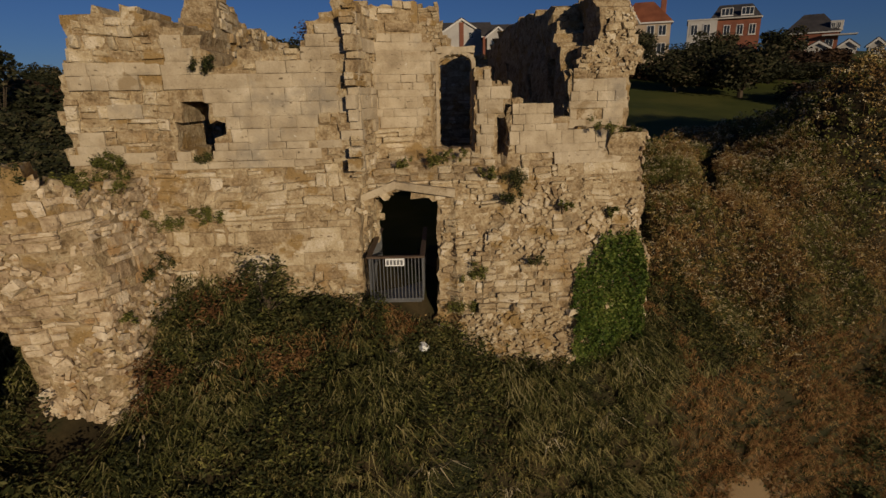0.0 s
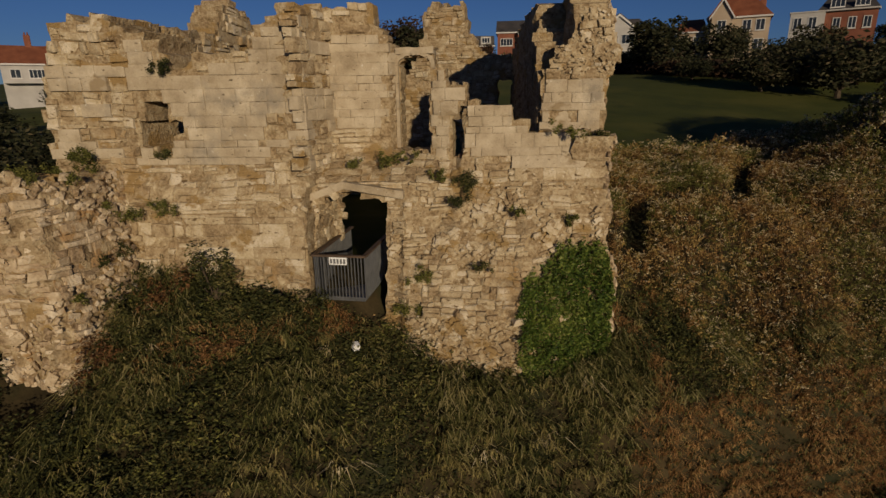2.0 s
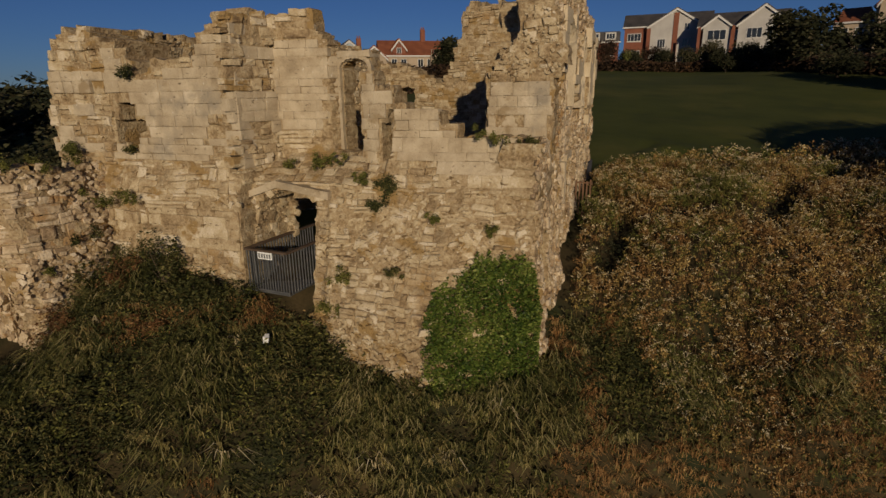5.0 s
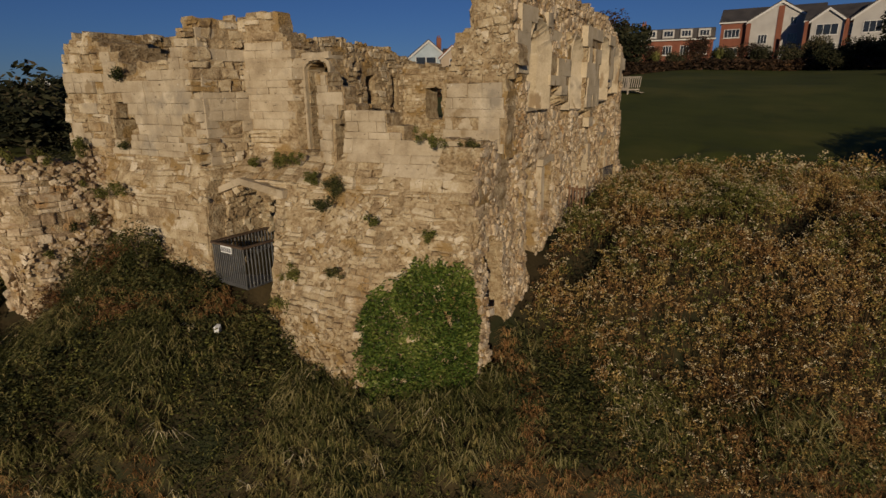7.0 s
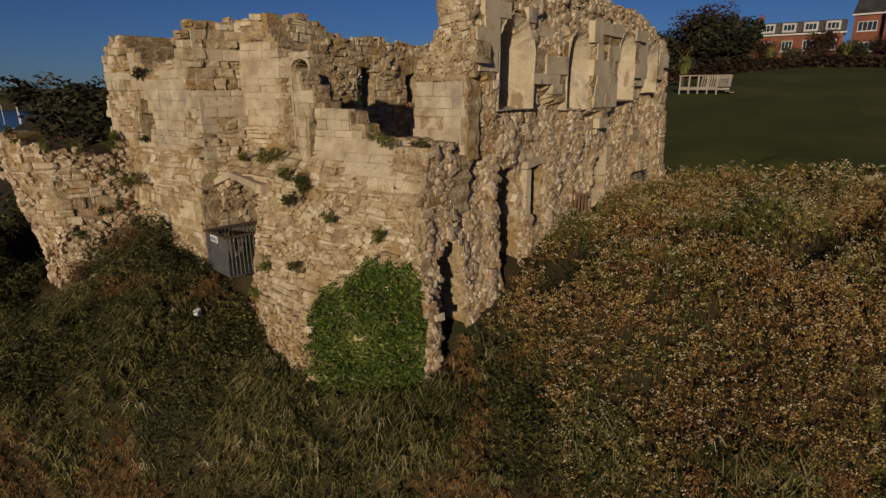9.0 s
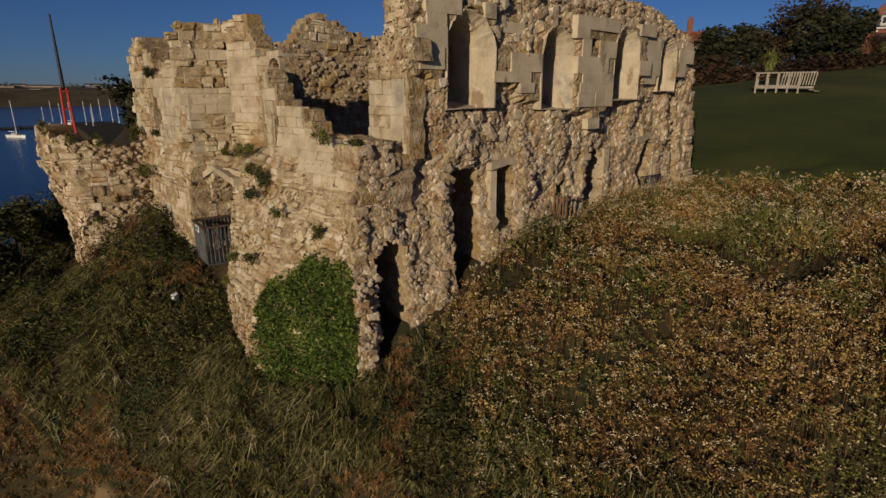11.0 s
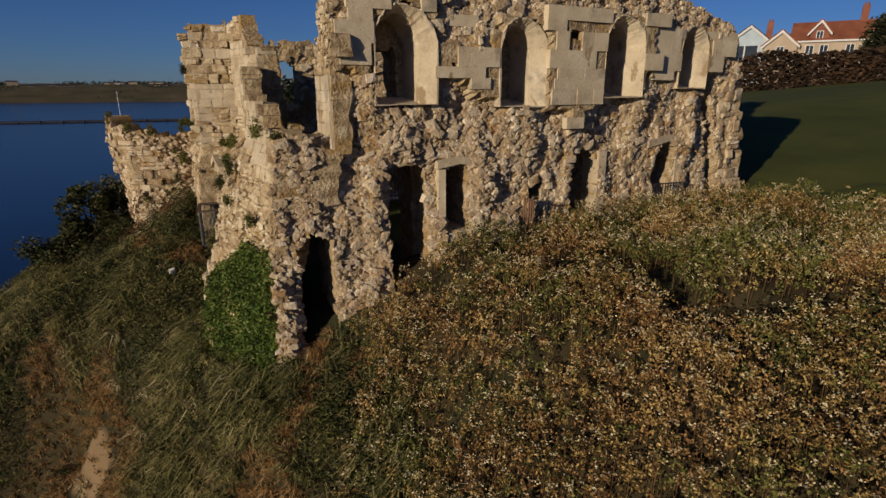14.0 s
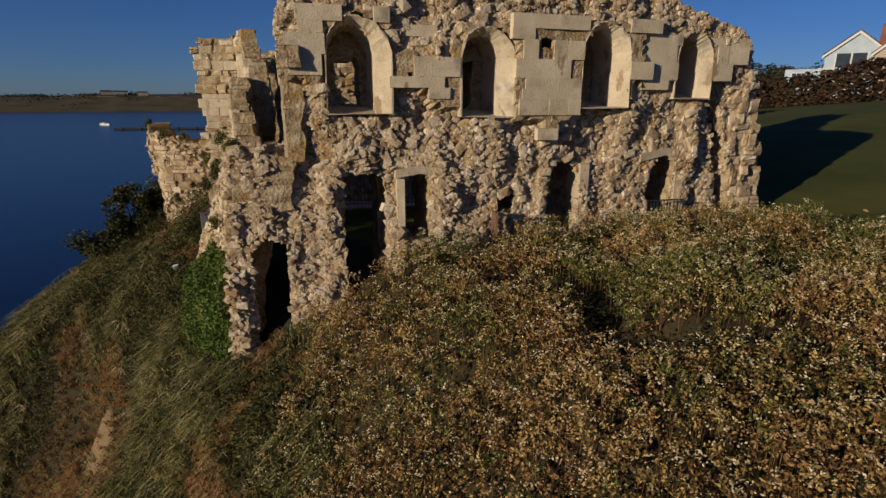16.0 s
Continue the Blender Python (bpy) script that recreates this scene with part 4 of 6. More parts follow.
# flat gabled hood over the doorway
for (ua, za), (ub, zb) in (((-2.0, 3.52), (-1.12, 3.82)), ((-1.12, 3.82), (0.32, 3.56))):
    hood = Soup()
    y0, y1 = 12.78, 13.5
    p = [(ua, za), (ub, zb), (ub, zb + 0.2), (ua, za + 0.17)]
    hood.add([BACK @ Vector((u, y0 + 0.12 * (u + 2), z)) for u, z in p] + [BACK @ Vector((u, y1, z)) for u, z in p],
             [(0, 1, 2, 3), (7, 6, 5, 4), (0, 4, 5, 1), (1, 5, 6, 2), (2, 6, 7, 3), (3, 7, 4, 0)])
    part("door_hood", hood.mesh("door_hood", ASHLAR), castle, "flat gabled stone hood")

# broken inner jamb of the doorway, caught by the sun
Wall("door_jamb", "broken rubble jamb inside the doorway", lambda u, z, d: (-1.95 - d + 0.12 * (u - 13), u, z), (12.95, 14.35), (0.6, 3.9), 0.5,
     lambda u, z: z < 3.7 + 0.2 * nz(u, 1.0, 0, 2.0), lambda u, z: "r" if nz(u, z, 2.0, 1.1) > -0.1 else "c", 1.2, 47).coursed(40).rubble(0.16, (0.1, 0.22), 40, "r", 0.05)


# ---- plants ----
class Leaves:
    """Many flat leaves or bent blades, gathered as arrays."""

    def __init__(self):
        self.v, self.f, self.n = [], [], 0

    def quads(self, v):
        """v: (count, 4, 3)"""
        if len(v) == 0:
            return
        self.v.append(v.reshape(-1, 3))
        self.f.append(np.arange(len(v) * 4).reshape(-1, 4) + self.n)
        self.n += len(v) * 4

    def leaves(self, at, size, rng, flat=0.6, long=1.6, rise=(-0.7, 0.7)):
        """Leaf quads at the places, turned at random; flat: how far they lie level."""
        n = len(at)
        a = rng.uniform(0, 2 * np.pi, n)
        tip = np.stack([np.cos(a), np.sin(a), rng.uniform(*rise, n)], 1)
        tip /= np.linalg.norm(tip, axis=1)[:, None]
        up = rng.normal(0, 1, (n, 3))
        up[:, 2] += 2 * flat
        side = np.cross(tip, up)
        side /= np.linalg.norm(side, axis=1)[:, None] + 1e-9
        s = (np.asarray(size) * rng.uniform(0.6, 1.3, n))[:, None]
        self.quads(np.stack([at - tip * s * long / 2, at + side * s * 0.36, at + tip * s * long / 2, at - side * s * 0.36], 1))

    def blades(self, at, length, width, rng, lean=0.9):
        """Bent grass blades: two quads each."""
        n = len(at)
        a = rng.uniform(0, 2 * np.pi, n)
        out = np.stack([np.cos(a), np.sin(a), np.zeros(n)], 1)
        side = np.stack([-np.sin(a), np.cos(a), np.zeros(n)], 1) * (width * rng.uniform(0.6, 1.2, n))[:, None] / 2
        l = (np.asarray(length) * rng.uniform(0.6, 1.25, n))[:, None]
        k = rng.uniform(0.2, 1.0, n)[:, None] * lean
        mid = at + out * l * 0.3 * k + np.array([0, 0, 1]) * l * 0.55
        end = at + out * l * 0.85 * k + np.array([0, 0, 1]) * l * (0.95 - 0.5 * k ** 2)
        self.quads(np.stack([at - side, at + side, mid + side * 0.8, mid - side * 0.8], 1))
        self.quads(np.stack([mid - side * 0.8, mid + side * 0.8, end + side * 0.12, end - side * 0.12], 1))


    def tuft(self, at, count, length, width, rng, heading, lean=1.0):
        """A tuft of arching blades, three quads each, that falls over towards the heading."""
        a = heading + rng.normal(0, 1.0, count)
        out = np.stack([np.cos(a), np.sin(a), np.zeros(count)], 1)
        side = np.stack([-np.sin(a), np.cos(a), np.zeros(count)], 1) * (width * rng.uniform(0.6, 1.3, count))[:, None] / 2
        l = (length * rng.uniform(0.55, 1.25, count))[:, None]
        k = (rng.uniform(0.35, 1.0, count) * lean)[:, None]
        up = np.array([0, 0, 1])
        foot = at + rng.normal(0, 0.05, (count, 3)) * np.array([1, 1, 0])
        p1 = foot + out * l * 0.14 * k + up * l * 0.42
        p2 = foot + out * l * 0.42 * k + up * l * (0.74 - 0.1 * k)
        p3 = foot + out * l * 0.88 * k + up * l * (0.86 - 0.42 * k)
        self.quads(np.stack([foot - side * 0.6, foot + side * 0.6, p1 + side, p1 - side], 1))
        self.quads(np.stack([p1 - side, p1 + side, p2 + side * 0.85, p2 - side * 0.85], 1))
        self.quads(np.stack([p2 - side * 0.85, p2 + side * 0.85, p3 + side * 0.1, p3 - side * 0.1], 1))


def join(name, groups):
    """One mesh out of (Leaves, material) groups."""
    v, f, idx, n = [], [], [], 0
    me = bpy.data.meshes.new(name)
    for k, (g, mat) in enumerate(groups):
        me.materials.append(mat)
        if not g.v:
            continue
        v.append(np.concatenate(g.v))
        ff = np.concatenate(g.f)
        f.append(ff + n)
        idx.append(np.full(len(ff), k))
        n += g.n
    v, f, idx = np.concatenate(v), np.concatenate(f), np.concatenate(idx)
    me.vertices.add(len(v))
    me.vertices.foreach_set("co", v.astype(np.float32).ravel())
    me.loops.add(len(f) * 4)
    me.loops.foreach_set("vertex_index", f.astype(np.int32).ravel())
    me.polygons.add(len(f))
    me.polygons.foreach_set("loop_start", (np.arange(len(f)) * 4).astype(np.int32))
    me.polygons.foreach_set("material_index", idx.astype(np.int32))
    me.update(calc_edges=True)
    return me


def in_castle(x, y):
    if x < -6.3 and y > 7.5 and x > -8.3 + 0.5 * max(0, 9 - y):
        return y > 8.0
    if -8.3 < x < 5.6 and y < 30 and y > 12.1:
        if x > 3.2:
            return y > 12.5 + (x - 3.2) * 0.69 and x < 5.62 - 0.085 * (y - 14.5)
        return y > 12.45 and x < 5.62 - 0.085 * (y - 14.5)
    return False


# field of dry umbels beside the ruin
rng = np.random.default_rng(7)
leaf, warm, greenish, seed_head, stalk, dark = Leaves(), Leaves(), Leaves(), Leaves(), Leaves(), Leaves()


def sow_field(x0, x1, y0, y1, step, leaves, size, tall):
    for bx in np.arange(x0, x1, step):
        for by in np.arange(y0, y1, step):
            x, y = bx + rng.uniform(-0.5, 0.5) * step, by + rng.uniform(-0.5, 0.5) * step
            if not in_field(x, y) or in_castle(x, y):
                continue
            # dark leaves in the ditch stand in for the shade of the taller plants
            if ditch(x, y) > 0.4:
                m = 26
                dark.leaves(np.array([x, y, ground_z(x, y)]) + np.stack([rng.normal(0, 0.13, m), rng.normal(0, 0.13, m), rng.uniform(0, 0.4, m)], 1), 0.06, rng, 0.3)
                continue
            if inland(x, y) < float(line([(5.5, 1.3), (7.5, 0.8), (9, -0.8), (12, -1.3)], x)) + 0.6 * nz(x, y, 9.0, 0.6):
                continue
            z = ground_z(x, y)
            big = 0.5 + 0.5 * nz(x, y, 2.0, 0.4)
            clump = 0.55 + 0.35 * nz(x, y, 8.0, 1.0) + 0.8 * nz(x, y, 8.5, 3.2)
            if clump < 0.12:
                continue
            h = tall * rng.uniform(0.75, 1.15) * (0.75 + 0.4 * big) * (0.65 + 0.6 * max(0.0, min(1.2, clump)))
            base = np.array([x, y, z])
            n = int(leaves * rng.uniform(0.7, 1.3))
            heads = np.stack([rng.normal(0, 0.11, 7), rng.normal(0, 0.11, 7), h * rng.uniform(0.45, 1.05, 7)], 1)
            at = base + heads[rng.integers(0, 7, n)] * (step / 0.22, step / 0.22, 1) + rng.normal(0, size * 0.85, (n, 3))
            w = nz(x, y, 5.0, 0.5) + rng.uniform(-0.5, 0.5)
            (warm if w > 0.3 else greenish if w < -0.14 else leaf).leaves(at, size, rng, 0.05, 1.35, (-0.6, 1.8))
            if rng.random() < 0.72 + 0.8 * nz(x, y, 6.0, 0.35):
                for _ in range(rng.integers(1, 4)):
                    m = rng.integers(5, 10)
                    top = base + np.array([rng.normal(0, 0.08), rng.normal(0, 0.08), h * rng.uniform(0.96, 1.14)])
                    seed_head.leaves(top + rng.normal(0, 1, (m, 3)) * np.array([0.034, 0.034, 0.022]) * (size / 0.046), size * 0.78, rng, 0.3, 1.2)
            stalk.blades(base + rng.normal(0, 0.05, (2, 3)) * np.array([1, 1, 0]), h * 0.95, 0.014, rng, 0.25)


sow_field(5.0, 17.5, 14.0, 30.0, 0.19, 54, 0.046, 0.72)
sow_field(17.5, 32.0, 17.0, 44.0, 0.42, 34, 0.1, 0.85)
sow_field(4.0, 17.5, 30.0, 44.0, 0.38, 32, 0.095, 0.8)
# the dark group uses the tree leaf colour as painted ditch shade
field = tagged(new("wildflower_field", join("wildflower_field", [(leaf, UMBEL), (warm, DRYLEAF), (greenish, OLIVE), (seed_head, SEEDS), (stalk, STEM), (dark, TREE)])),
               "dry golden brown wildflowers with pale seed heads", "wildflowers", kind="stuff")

# long grass and weeds on the bank
green, russet, weed, pale, straw, olive = (Leaves() for _ in range(6))


def sow_bank(x0, x1, y0, y1, step, count):
    for bx in np.arange(x0, x1, step):
        for by in np.arange(y0, y1, step):
            x, y = bx + rng.uniform(-0.5, 0.5) * step, by + rng.uniform(-0.5, 0.5) * step
            q = inland(x, y)
            if q < -11.5 or (q < -3.8 and rng.random() < 0.2) or in_castle(x, y) or y > 15.5 + max(0, x - 6) * 0.75 or (in_field(x, y) and q > float(line([(5.5, 2.4), (7.5, 1.8), (9, 0.6), (12, 0.0)], x))):
                continue
            z = ground_z(x, y) - 0.03
            base = np.array([x, y, z])
            k = nz(x, y, 4.0, 0.45)
            dry = q < -0.7 and x > 6.2 or ((x + 0.1) / 2.8) ** 2 + ((q + 3.0) / 1.7) ** 2 < 1 + nz(x, y, 21.0, 0.8) or nz(x, y, 12.0, 0.5) > 0.38 or (-5.5 < x < -1.6 and 0.9 < q < 1.9 and rng.random() < 0.4)
            if math.hypot((x - 0.3) / 1.35, (q + 2.4) / 0.7) < 1 + 0.5 * nz(x, y, 3.0, 2.0) and rng.random() < 0.8 or 6.5 < x < 11 and q < -2.0 and nz(x, y, 33.0, 0.5) > 0.05:
                continue
            tuft = nz(x, y, 14.0, 1.1) + 0.7 * nz(x, y, 14.5, 2.6)
            m = 9
            weed.leaves(base + np.stack([rng.normal(0, 0.09, m), rng.normal(0, 0.09, m), rng.uniform(0.02, 0.16, m)], 1), 0.07, rng, 0.4)
            if tuft < -0.3 and rng.random() < 0.6:
                continue
            n = count
            mound = 0.5 + 0.9 * nz(x, y, 17.0, 0.7)
            heading = -1.08 + 1.3 * nz(x, y, 19.0, 0.9)
            if dry:
                russet.tuft(base, n, 0.36 + 0.2 * tuft, 0.016, rng, heading, 1.2)
                if rng.random() < 0.5:
                    green.tuft(base, 7, 0.34, 0.022, rng, heading, 1.1)
            elif k < -0.1 or rng.random() < 0.22:
                m = int(n * 2.6)
                t = rng.uniform(0, 1, m)
                high = max(0.16, 0.3 + 0.4 * mound)
                spread = 0.13 * (1.15 - 0.6 * t)
                (weed if rng.random() < 0.8 else olive).leaves(base + np.stack([rng.normal(0, 1, m) * spread, rng.normal(0, 1, m) * spread, 0.05 + t * high], 1), 0.052, rng, 0.3, 1.9)
                if rng.random() < 0.3:
                    straw.tuft(base, 6, 0.55, 0.016, rng, heading, 1.0)
            else:
                (pale if rng.random() < 0.015 else straw if rng.random() < (0.3 if q < -0.6 and x < 6 else 0.12) else green).tuft(base, n, 0.5 + 0.22 * k + 0.3 * tuft + 0.12 * mound, 0.027, rng, heading, 1.25)


sow_bank(-14.0, 16.0, 1.5, 22.5, 0.14, 13)
sow_bank(-16.0, 4.0, -4.0, 1.5, 0.24, 13)
grass = tagged(new("bank_grass", join("bank_grass", [(green, GRASS), (russet, DRYGRASS), (weed, BUSH), (pale, SEEDS), (straw, STRAW), (olive, OLIVE)])),
               "long tangled green and russet grass on the steep bank", "grass", kind="stuff")

tussock = Leaves()
for _ in range(14):
    tx, ty = 6.9 + rng.normal(0, 0.16), 15.9 + rng.normal(0, 0.16)
    tussock.tuft(np.array([tx, ty, ground_z(tx, ty)]), 26, 0.5, 0.018, rng, rng.uniform(0, 6.28), 0.9)
tagged(new("dry_tussock", join("dry_tussock", [(tussock, DRYGRASS)])), "bright orange-brown tussock of dead grass", "grass", kind="stuff")

# ivy over the splayed corner
ivy = Leaves()
for _ in range(34000):
    u = rng.uniform(3.0, 5.5)
    z = rng.uniform(-1.2, 2.9)
    top = float(line([(3.0, 0.9), (3.3, 1.5), (3.7, 1.75), (4.1, 2.15), (5.0, 2.3), (5.3, 2.1), (5.5, 1.2)], u)) + 0.2 * nz(u, 4.0, 0, 3.0) + 0.3 * max(0.0, nz(u, 6.0, 0, 7.0))
    lo = 3.32 + 0.22 * nz(z, 2.0, 0, 1.6) + 0.14 * nz(z, 5.0, 0, 5.0)
    gaps = nz(u * 1.3, z * 1.3, 8.0, 2.6)
    over = (z - top) / 0.25
    if over > rng.uniform(0, 1) ** 2 or u < lo - 0.12 * rng.random() ** 2 or gaps < -0.42 and rng.random() < 0.8:
        continue
    puff = max(0.06, 0.16 + 0.14 * nz(u, z, 1.0, 1.8) + 0.07 * nz(u, z, 1.0, 5.0)) * (0.5 if over > -0.4 else 1.0)
    y = front_east_y(u, z) - puff * rng.uniform(0.35, 1.3)
    ivy.leaves(np.array([[u + 0.55 * puff * max(0.0, min(1.0, (u - 3.6) / 1.4)), y, z]]), rng.uniform(0.045, 0.08), rng, -0.2, 1.3)
tagged(new("ivy", join("ivy", [(ivy, IVY)])), "dense green ivy climbing the castle corner", "ivy", kind="stuff")


def foliage_thing(name, label, category, at, radius, height, count, size, mat, seed, group="", clumps=14, trunk=True, low=0.0):
    """A shrub or tree: tapered trunk, limbs, and a crown of leaf clumps with gaps."""
    r = np.random.default_rng(seed)
    thing = empty(name, at, label, category, group)
    wood = Soup()
    crown = Leaves()
    for c in range(clumps):
        a = r.uniform(0, 2 * math.pi)
        e = math.sqrt(r.uniform(0, 1)) * radius * 0.75
        hz = low * height + (1 - low) * height * r.uniform(0.25, 0.9) * (1 - 0.35 * (e / radius) ** 2)
        p = np.array([math.cos(a) * e, math.sin(a) * e, hz])
        rc = radius * r.uniform(0.22, 0.48)
        n = int(count / clumps)
        d = r.normal(0, 1, (n, 3))
        d /= np.linalg.norm(d, axis=1)[:, None]
        d *= (r.uniform(0.25, 1.0, n) ** 0.5)[:, None] * rc
        d[:, 2] *= min(1.0, 0.75 * height / (2 * radius) + 0.25)
        pts = p + d
        pts[:, 2] = np.maximum(pts[:, 2], 0.02)
        crown.leaves(pts, size, r, 0.4)
        if trunk:
            wood.tube((0, 0, height * 0.12), p * np.array([0.9, 0.9, 0.95]), radius * 0.035, radius * 0.012, 5)
    if trunk:
        wood.tube((0, 0, -0.3), (0.02, 0, height * 0.3), radius * 0.07, radius * 0.045, 7)
        part("trunk", wood.mesh("trunk", BARK), thing)
    part("crown", join("crown", [(crown, mat)]), thing)
    return thing


def on_ground(x, y, lift=0.0):
    return (x, y, ground_z(x, y) + lift)


foliage_thing("shrub", "dark green leafy shrub against the front wall", "shrub", on_ground(-4.05, 11.55, -0.1), 0.75, 1.75, 1900, 0.06, BUSH, 3, "shrubs by the door", 16)
foliage_thing("shrub", "low green bush beside the doorway", "shrub", on_ground(-2.75, 11.6, -0.1), 0.75, 0.85, 1400, 0.06, BUSH, 4, "shrubs by the door", 14)
foliage_thing("shrub", "low green bush beside the doorway", "shrub", on_ground(-3.5, 11.3, -0.1), 0.6, 0.7, 900, 0.055, BUSH, 5, "shrubs by the door", 12)

for k, (x, y, r, h) in enumerate([(-8.0, 8.4, 0.9, 1.25), (-6.9, 8.1, 0.9, 1.2), (-5.7, 8.5, 0.8, 0.9), (-4.4, 8.8, 0.7, 0.6), (-2.6, 8.7, 0.6, 0.5), (-7.6, 7.7, 0.8, 0.6), (-5.9, 7.7, 0.8, 0.6),
                                  (3.6, 11.3, 0.7, 0.6), (4.6, 12.3, 0.6, 0.55), (6.6, 14.6, 0.7, 0.7), (7.4, 15.3, 0.6, 0.6), (-1.0, 7.4, 0.5, 0.45)]):
    foliage_thing("bramble", "dark tangled bramble clump on the bank", "bramble", on_ground(x, y, -0.1), r, h, 1100, 0.055, BUSH, 40 + k, "brambles on the bank", 12, False)
for k, (x, y, r, h) in enumerate([(-5.0, 11.3, 0.9, 1.35), (-5.7, 10.7, 0.9, 1.3), (-5.9, 9.8, 0.8, 1.1), (-4.7, 10.4, 0.8, 0.85), (-3.4, 10.5, 0.6, 0.5), (-2.4, 10.6, 0.5, 0.45)]):
    foliage_thing("bramble", "withered red-brown bramble below the front wall", "bramble", on_ground(x, y, -0.1), r, h, 1000, 0.05, (RUSSET, BUSH)[k % 2], 80 + k, "brambles below the wall", 12, False)
for k, (x, y, r, h) in enumerate([(15.4, 17.2, 1.1, 1.0), (13.9, 15.5, 1.0, 0.9), (12.6, 14.2, 0.9, 0.8), (16.6, 18.2, 1.1, 1.0)]):
    foliage_thing("bramble", "dark tangled bramble clump below the field edge", "bramble", on_ground(x, y, -0.1), r, h, 1100, 0.08, BUSH, 60 + k, "brambles below the field", 12, False)

foliage_thing("bush", "dark bush on the cliff edge beside the broken stub", "bush", on_ground(-9.9, 9.3, -0.2), 1.3, 2.3, 2600, 0.08, BUSH, 97, "", 18)
foliage_thing("bush", "tall dark bush on the cliff edge beside the broken stub", "bush", on_ground(-8.7, 7.5, -0.2), 1.25, 3.0, 5200, 0.12, BUSH, 98, "", 14)

foliage_thing("bush", "spreading dark bush on the cliff below the broken stub", "bush", on_ground(-7.9, 6.4, -0.2), 1.4, 1.9, 3400, 0.11, BUSH, 99, "", 16)

WALL_TUFTS = [(-5.05, 12.2, 6.7, 0.28), (-6.2, 11.7, 3.3, 0.42), (-5.3, 11.75, 3.55, 0.3), (-6.4, 11.4, 2.6, 0.4), (-7.4, 11.9, 4.7, 0.35), (-6.9, 11.7, 4.6, 0.3), (-5.3, 12.2, 4.75, 0.22),
              (-0.2, 13.5, 4.5, 0.3), (0.3, 13.6, 4.5, 0.2), (1.85, 13.4, 3.95, 0.42), (1.2, 13.35, 4.1, 0.24), (0.9, 12.75, 1.7, 0.34), (2.3, 12.75, 2.0, 0.2), (4.2, 14.1, 5.1, 0.3), (0.55, 12.65, 0.9, 0.4),
              (5.1, 14.5, 5.05, 0.22), (-6.6, 10.6, 4.45, 0.4), (-6.75, 9.8, 4.6, 0.35), (-7.4, 9.1, 4.95, 0.35), (-6.5, 11.4, 3.6, 0.35), (-0.9, 13.3, 4.4, 0.22), (1.75, 13.15, 3.5, 0.3), (3.1, 13.3, 3.3, 0.18), (4.4, 13.75, 3.0, 0.2), (-6.35, 10.9, 2.4, 0.3), (-6.45, 10.2, 1.8, 0.25)]
for k, (x, y, z, s) in enumerate(WALL_TUFTS):
    r = np.random.default_rng(100 + k)
    g = Leaves()
    n = int(2600 * s)
    tufts = r.normal(0, 1, (9, 3)) * (s * 0.55, 0.03, s * 0.3)
    pick = r.integers(0, 9, n)
    g.leaves(np.array([x, y - 0.06, z]) + tufts[pick] + r.normal(0, 1, (n, 3)) * (s * 0.13, 0.05, s * 0.15), 0.036, r, 0.3)
    tagged(new("wall_plant", join("wall_plant", [(g, OLIVE if k % 3 else BUSH)])), "small green weed rooted in the stonework", "weed", "weeds on the walls", "stuff")

# ---- doorway cage, fence, litter ----
cage = empty("entrance_cage", (-1.0, 12.6, 1.0), "grey steel railing cage round a walkway in the doorway", "railing")
CB = cage.matrix_world.inverted()


def local_box(name, lo, hi, mat, parent, inv, label="", bevel=0.006):
    a, b = inv @ Vector(lo), inv @ Vector(hi)
    return part(name, box_mesh(name, a, b, mat, bevel), parent, label)


local_box("platform", (-1.74, 12.35, 1.12), (-0.54, 15.2, 1.2), STEEL, cage, CB)
local_box("handrail", (-1.83, 12.24, 2.27), (-0.45, 12.35, 2.32), CAPPING, cage, CB, "flat brown handrail")
local_box("handrail", (-1.84, 12.354, 2.27), (-1.72, 15.2, 2.32), CAPPING, cage, CB, "flat brown handrail")
local_box("handrail", (-0.56, 12.354, 2.27), (-0.44, 15.2, 2.32), CAPPING, cage, CB, "flat brown handrail")
local_box("bottom_rail", (-1.78, 12.28, 1.2), (-0.5, 12.32, 1.25), STEEL, cage, CB)
bar = box_mesh("bar", (-0.011, -0.018, 0.0), (0.011, 0.018, 1.09), STEEL, 0.003)
for k in range(16):
    b = part("bar", bar, cage)
    b.matrix_local = pose(-0.77 + k * 0.0847, -0.3, 0.18)
for side in (-0.775, 0.495):
    for k in range(1, 25):
        b = part("bar", bar, cage)
        b.matrix_local = pose(side, -0.3 + k * 0.115, 0.18, 0, 0, 90)
sign = local_box("sign", (-1.38, 12.252, 2.08), (-0.93, 12.266, 2.265), SIGN, cage, CB, "white warning sign", 0.002)
for k in range(5):
    bar_me = box_mesh("print_bar", CB @ Vector((-1.35 + 0.083 * k, 12.246, 2.11)), CB @ Vector((-1.295 + 0.083 * k, 12.2515, 2.23)), INK)
    p = new("print_bar", bar_me)
    p.parent = sign

inner = empty("inner_railing", (3.2, 17.5, 3.0), "grey steel railing inside the ruin", "railing")
IB = inner.matrix_world.inverted()
local_box("handrail", (3.17, 16.2, 4.0), (3.23, 20.0, 4.05), STEEL, inner, IB)
local_box("bottom_rail", (3.18, 16.2, 3.1), (3.22, 20.0, 3.14), STEEL, inner, IB)
for k in range(36):
    b = part("bar", bar, inner)
    b.matrix_local = pose(0, -1.25 + k * 0.105, 0.02, 0, 0, 90)
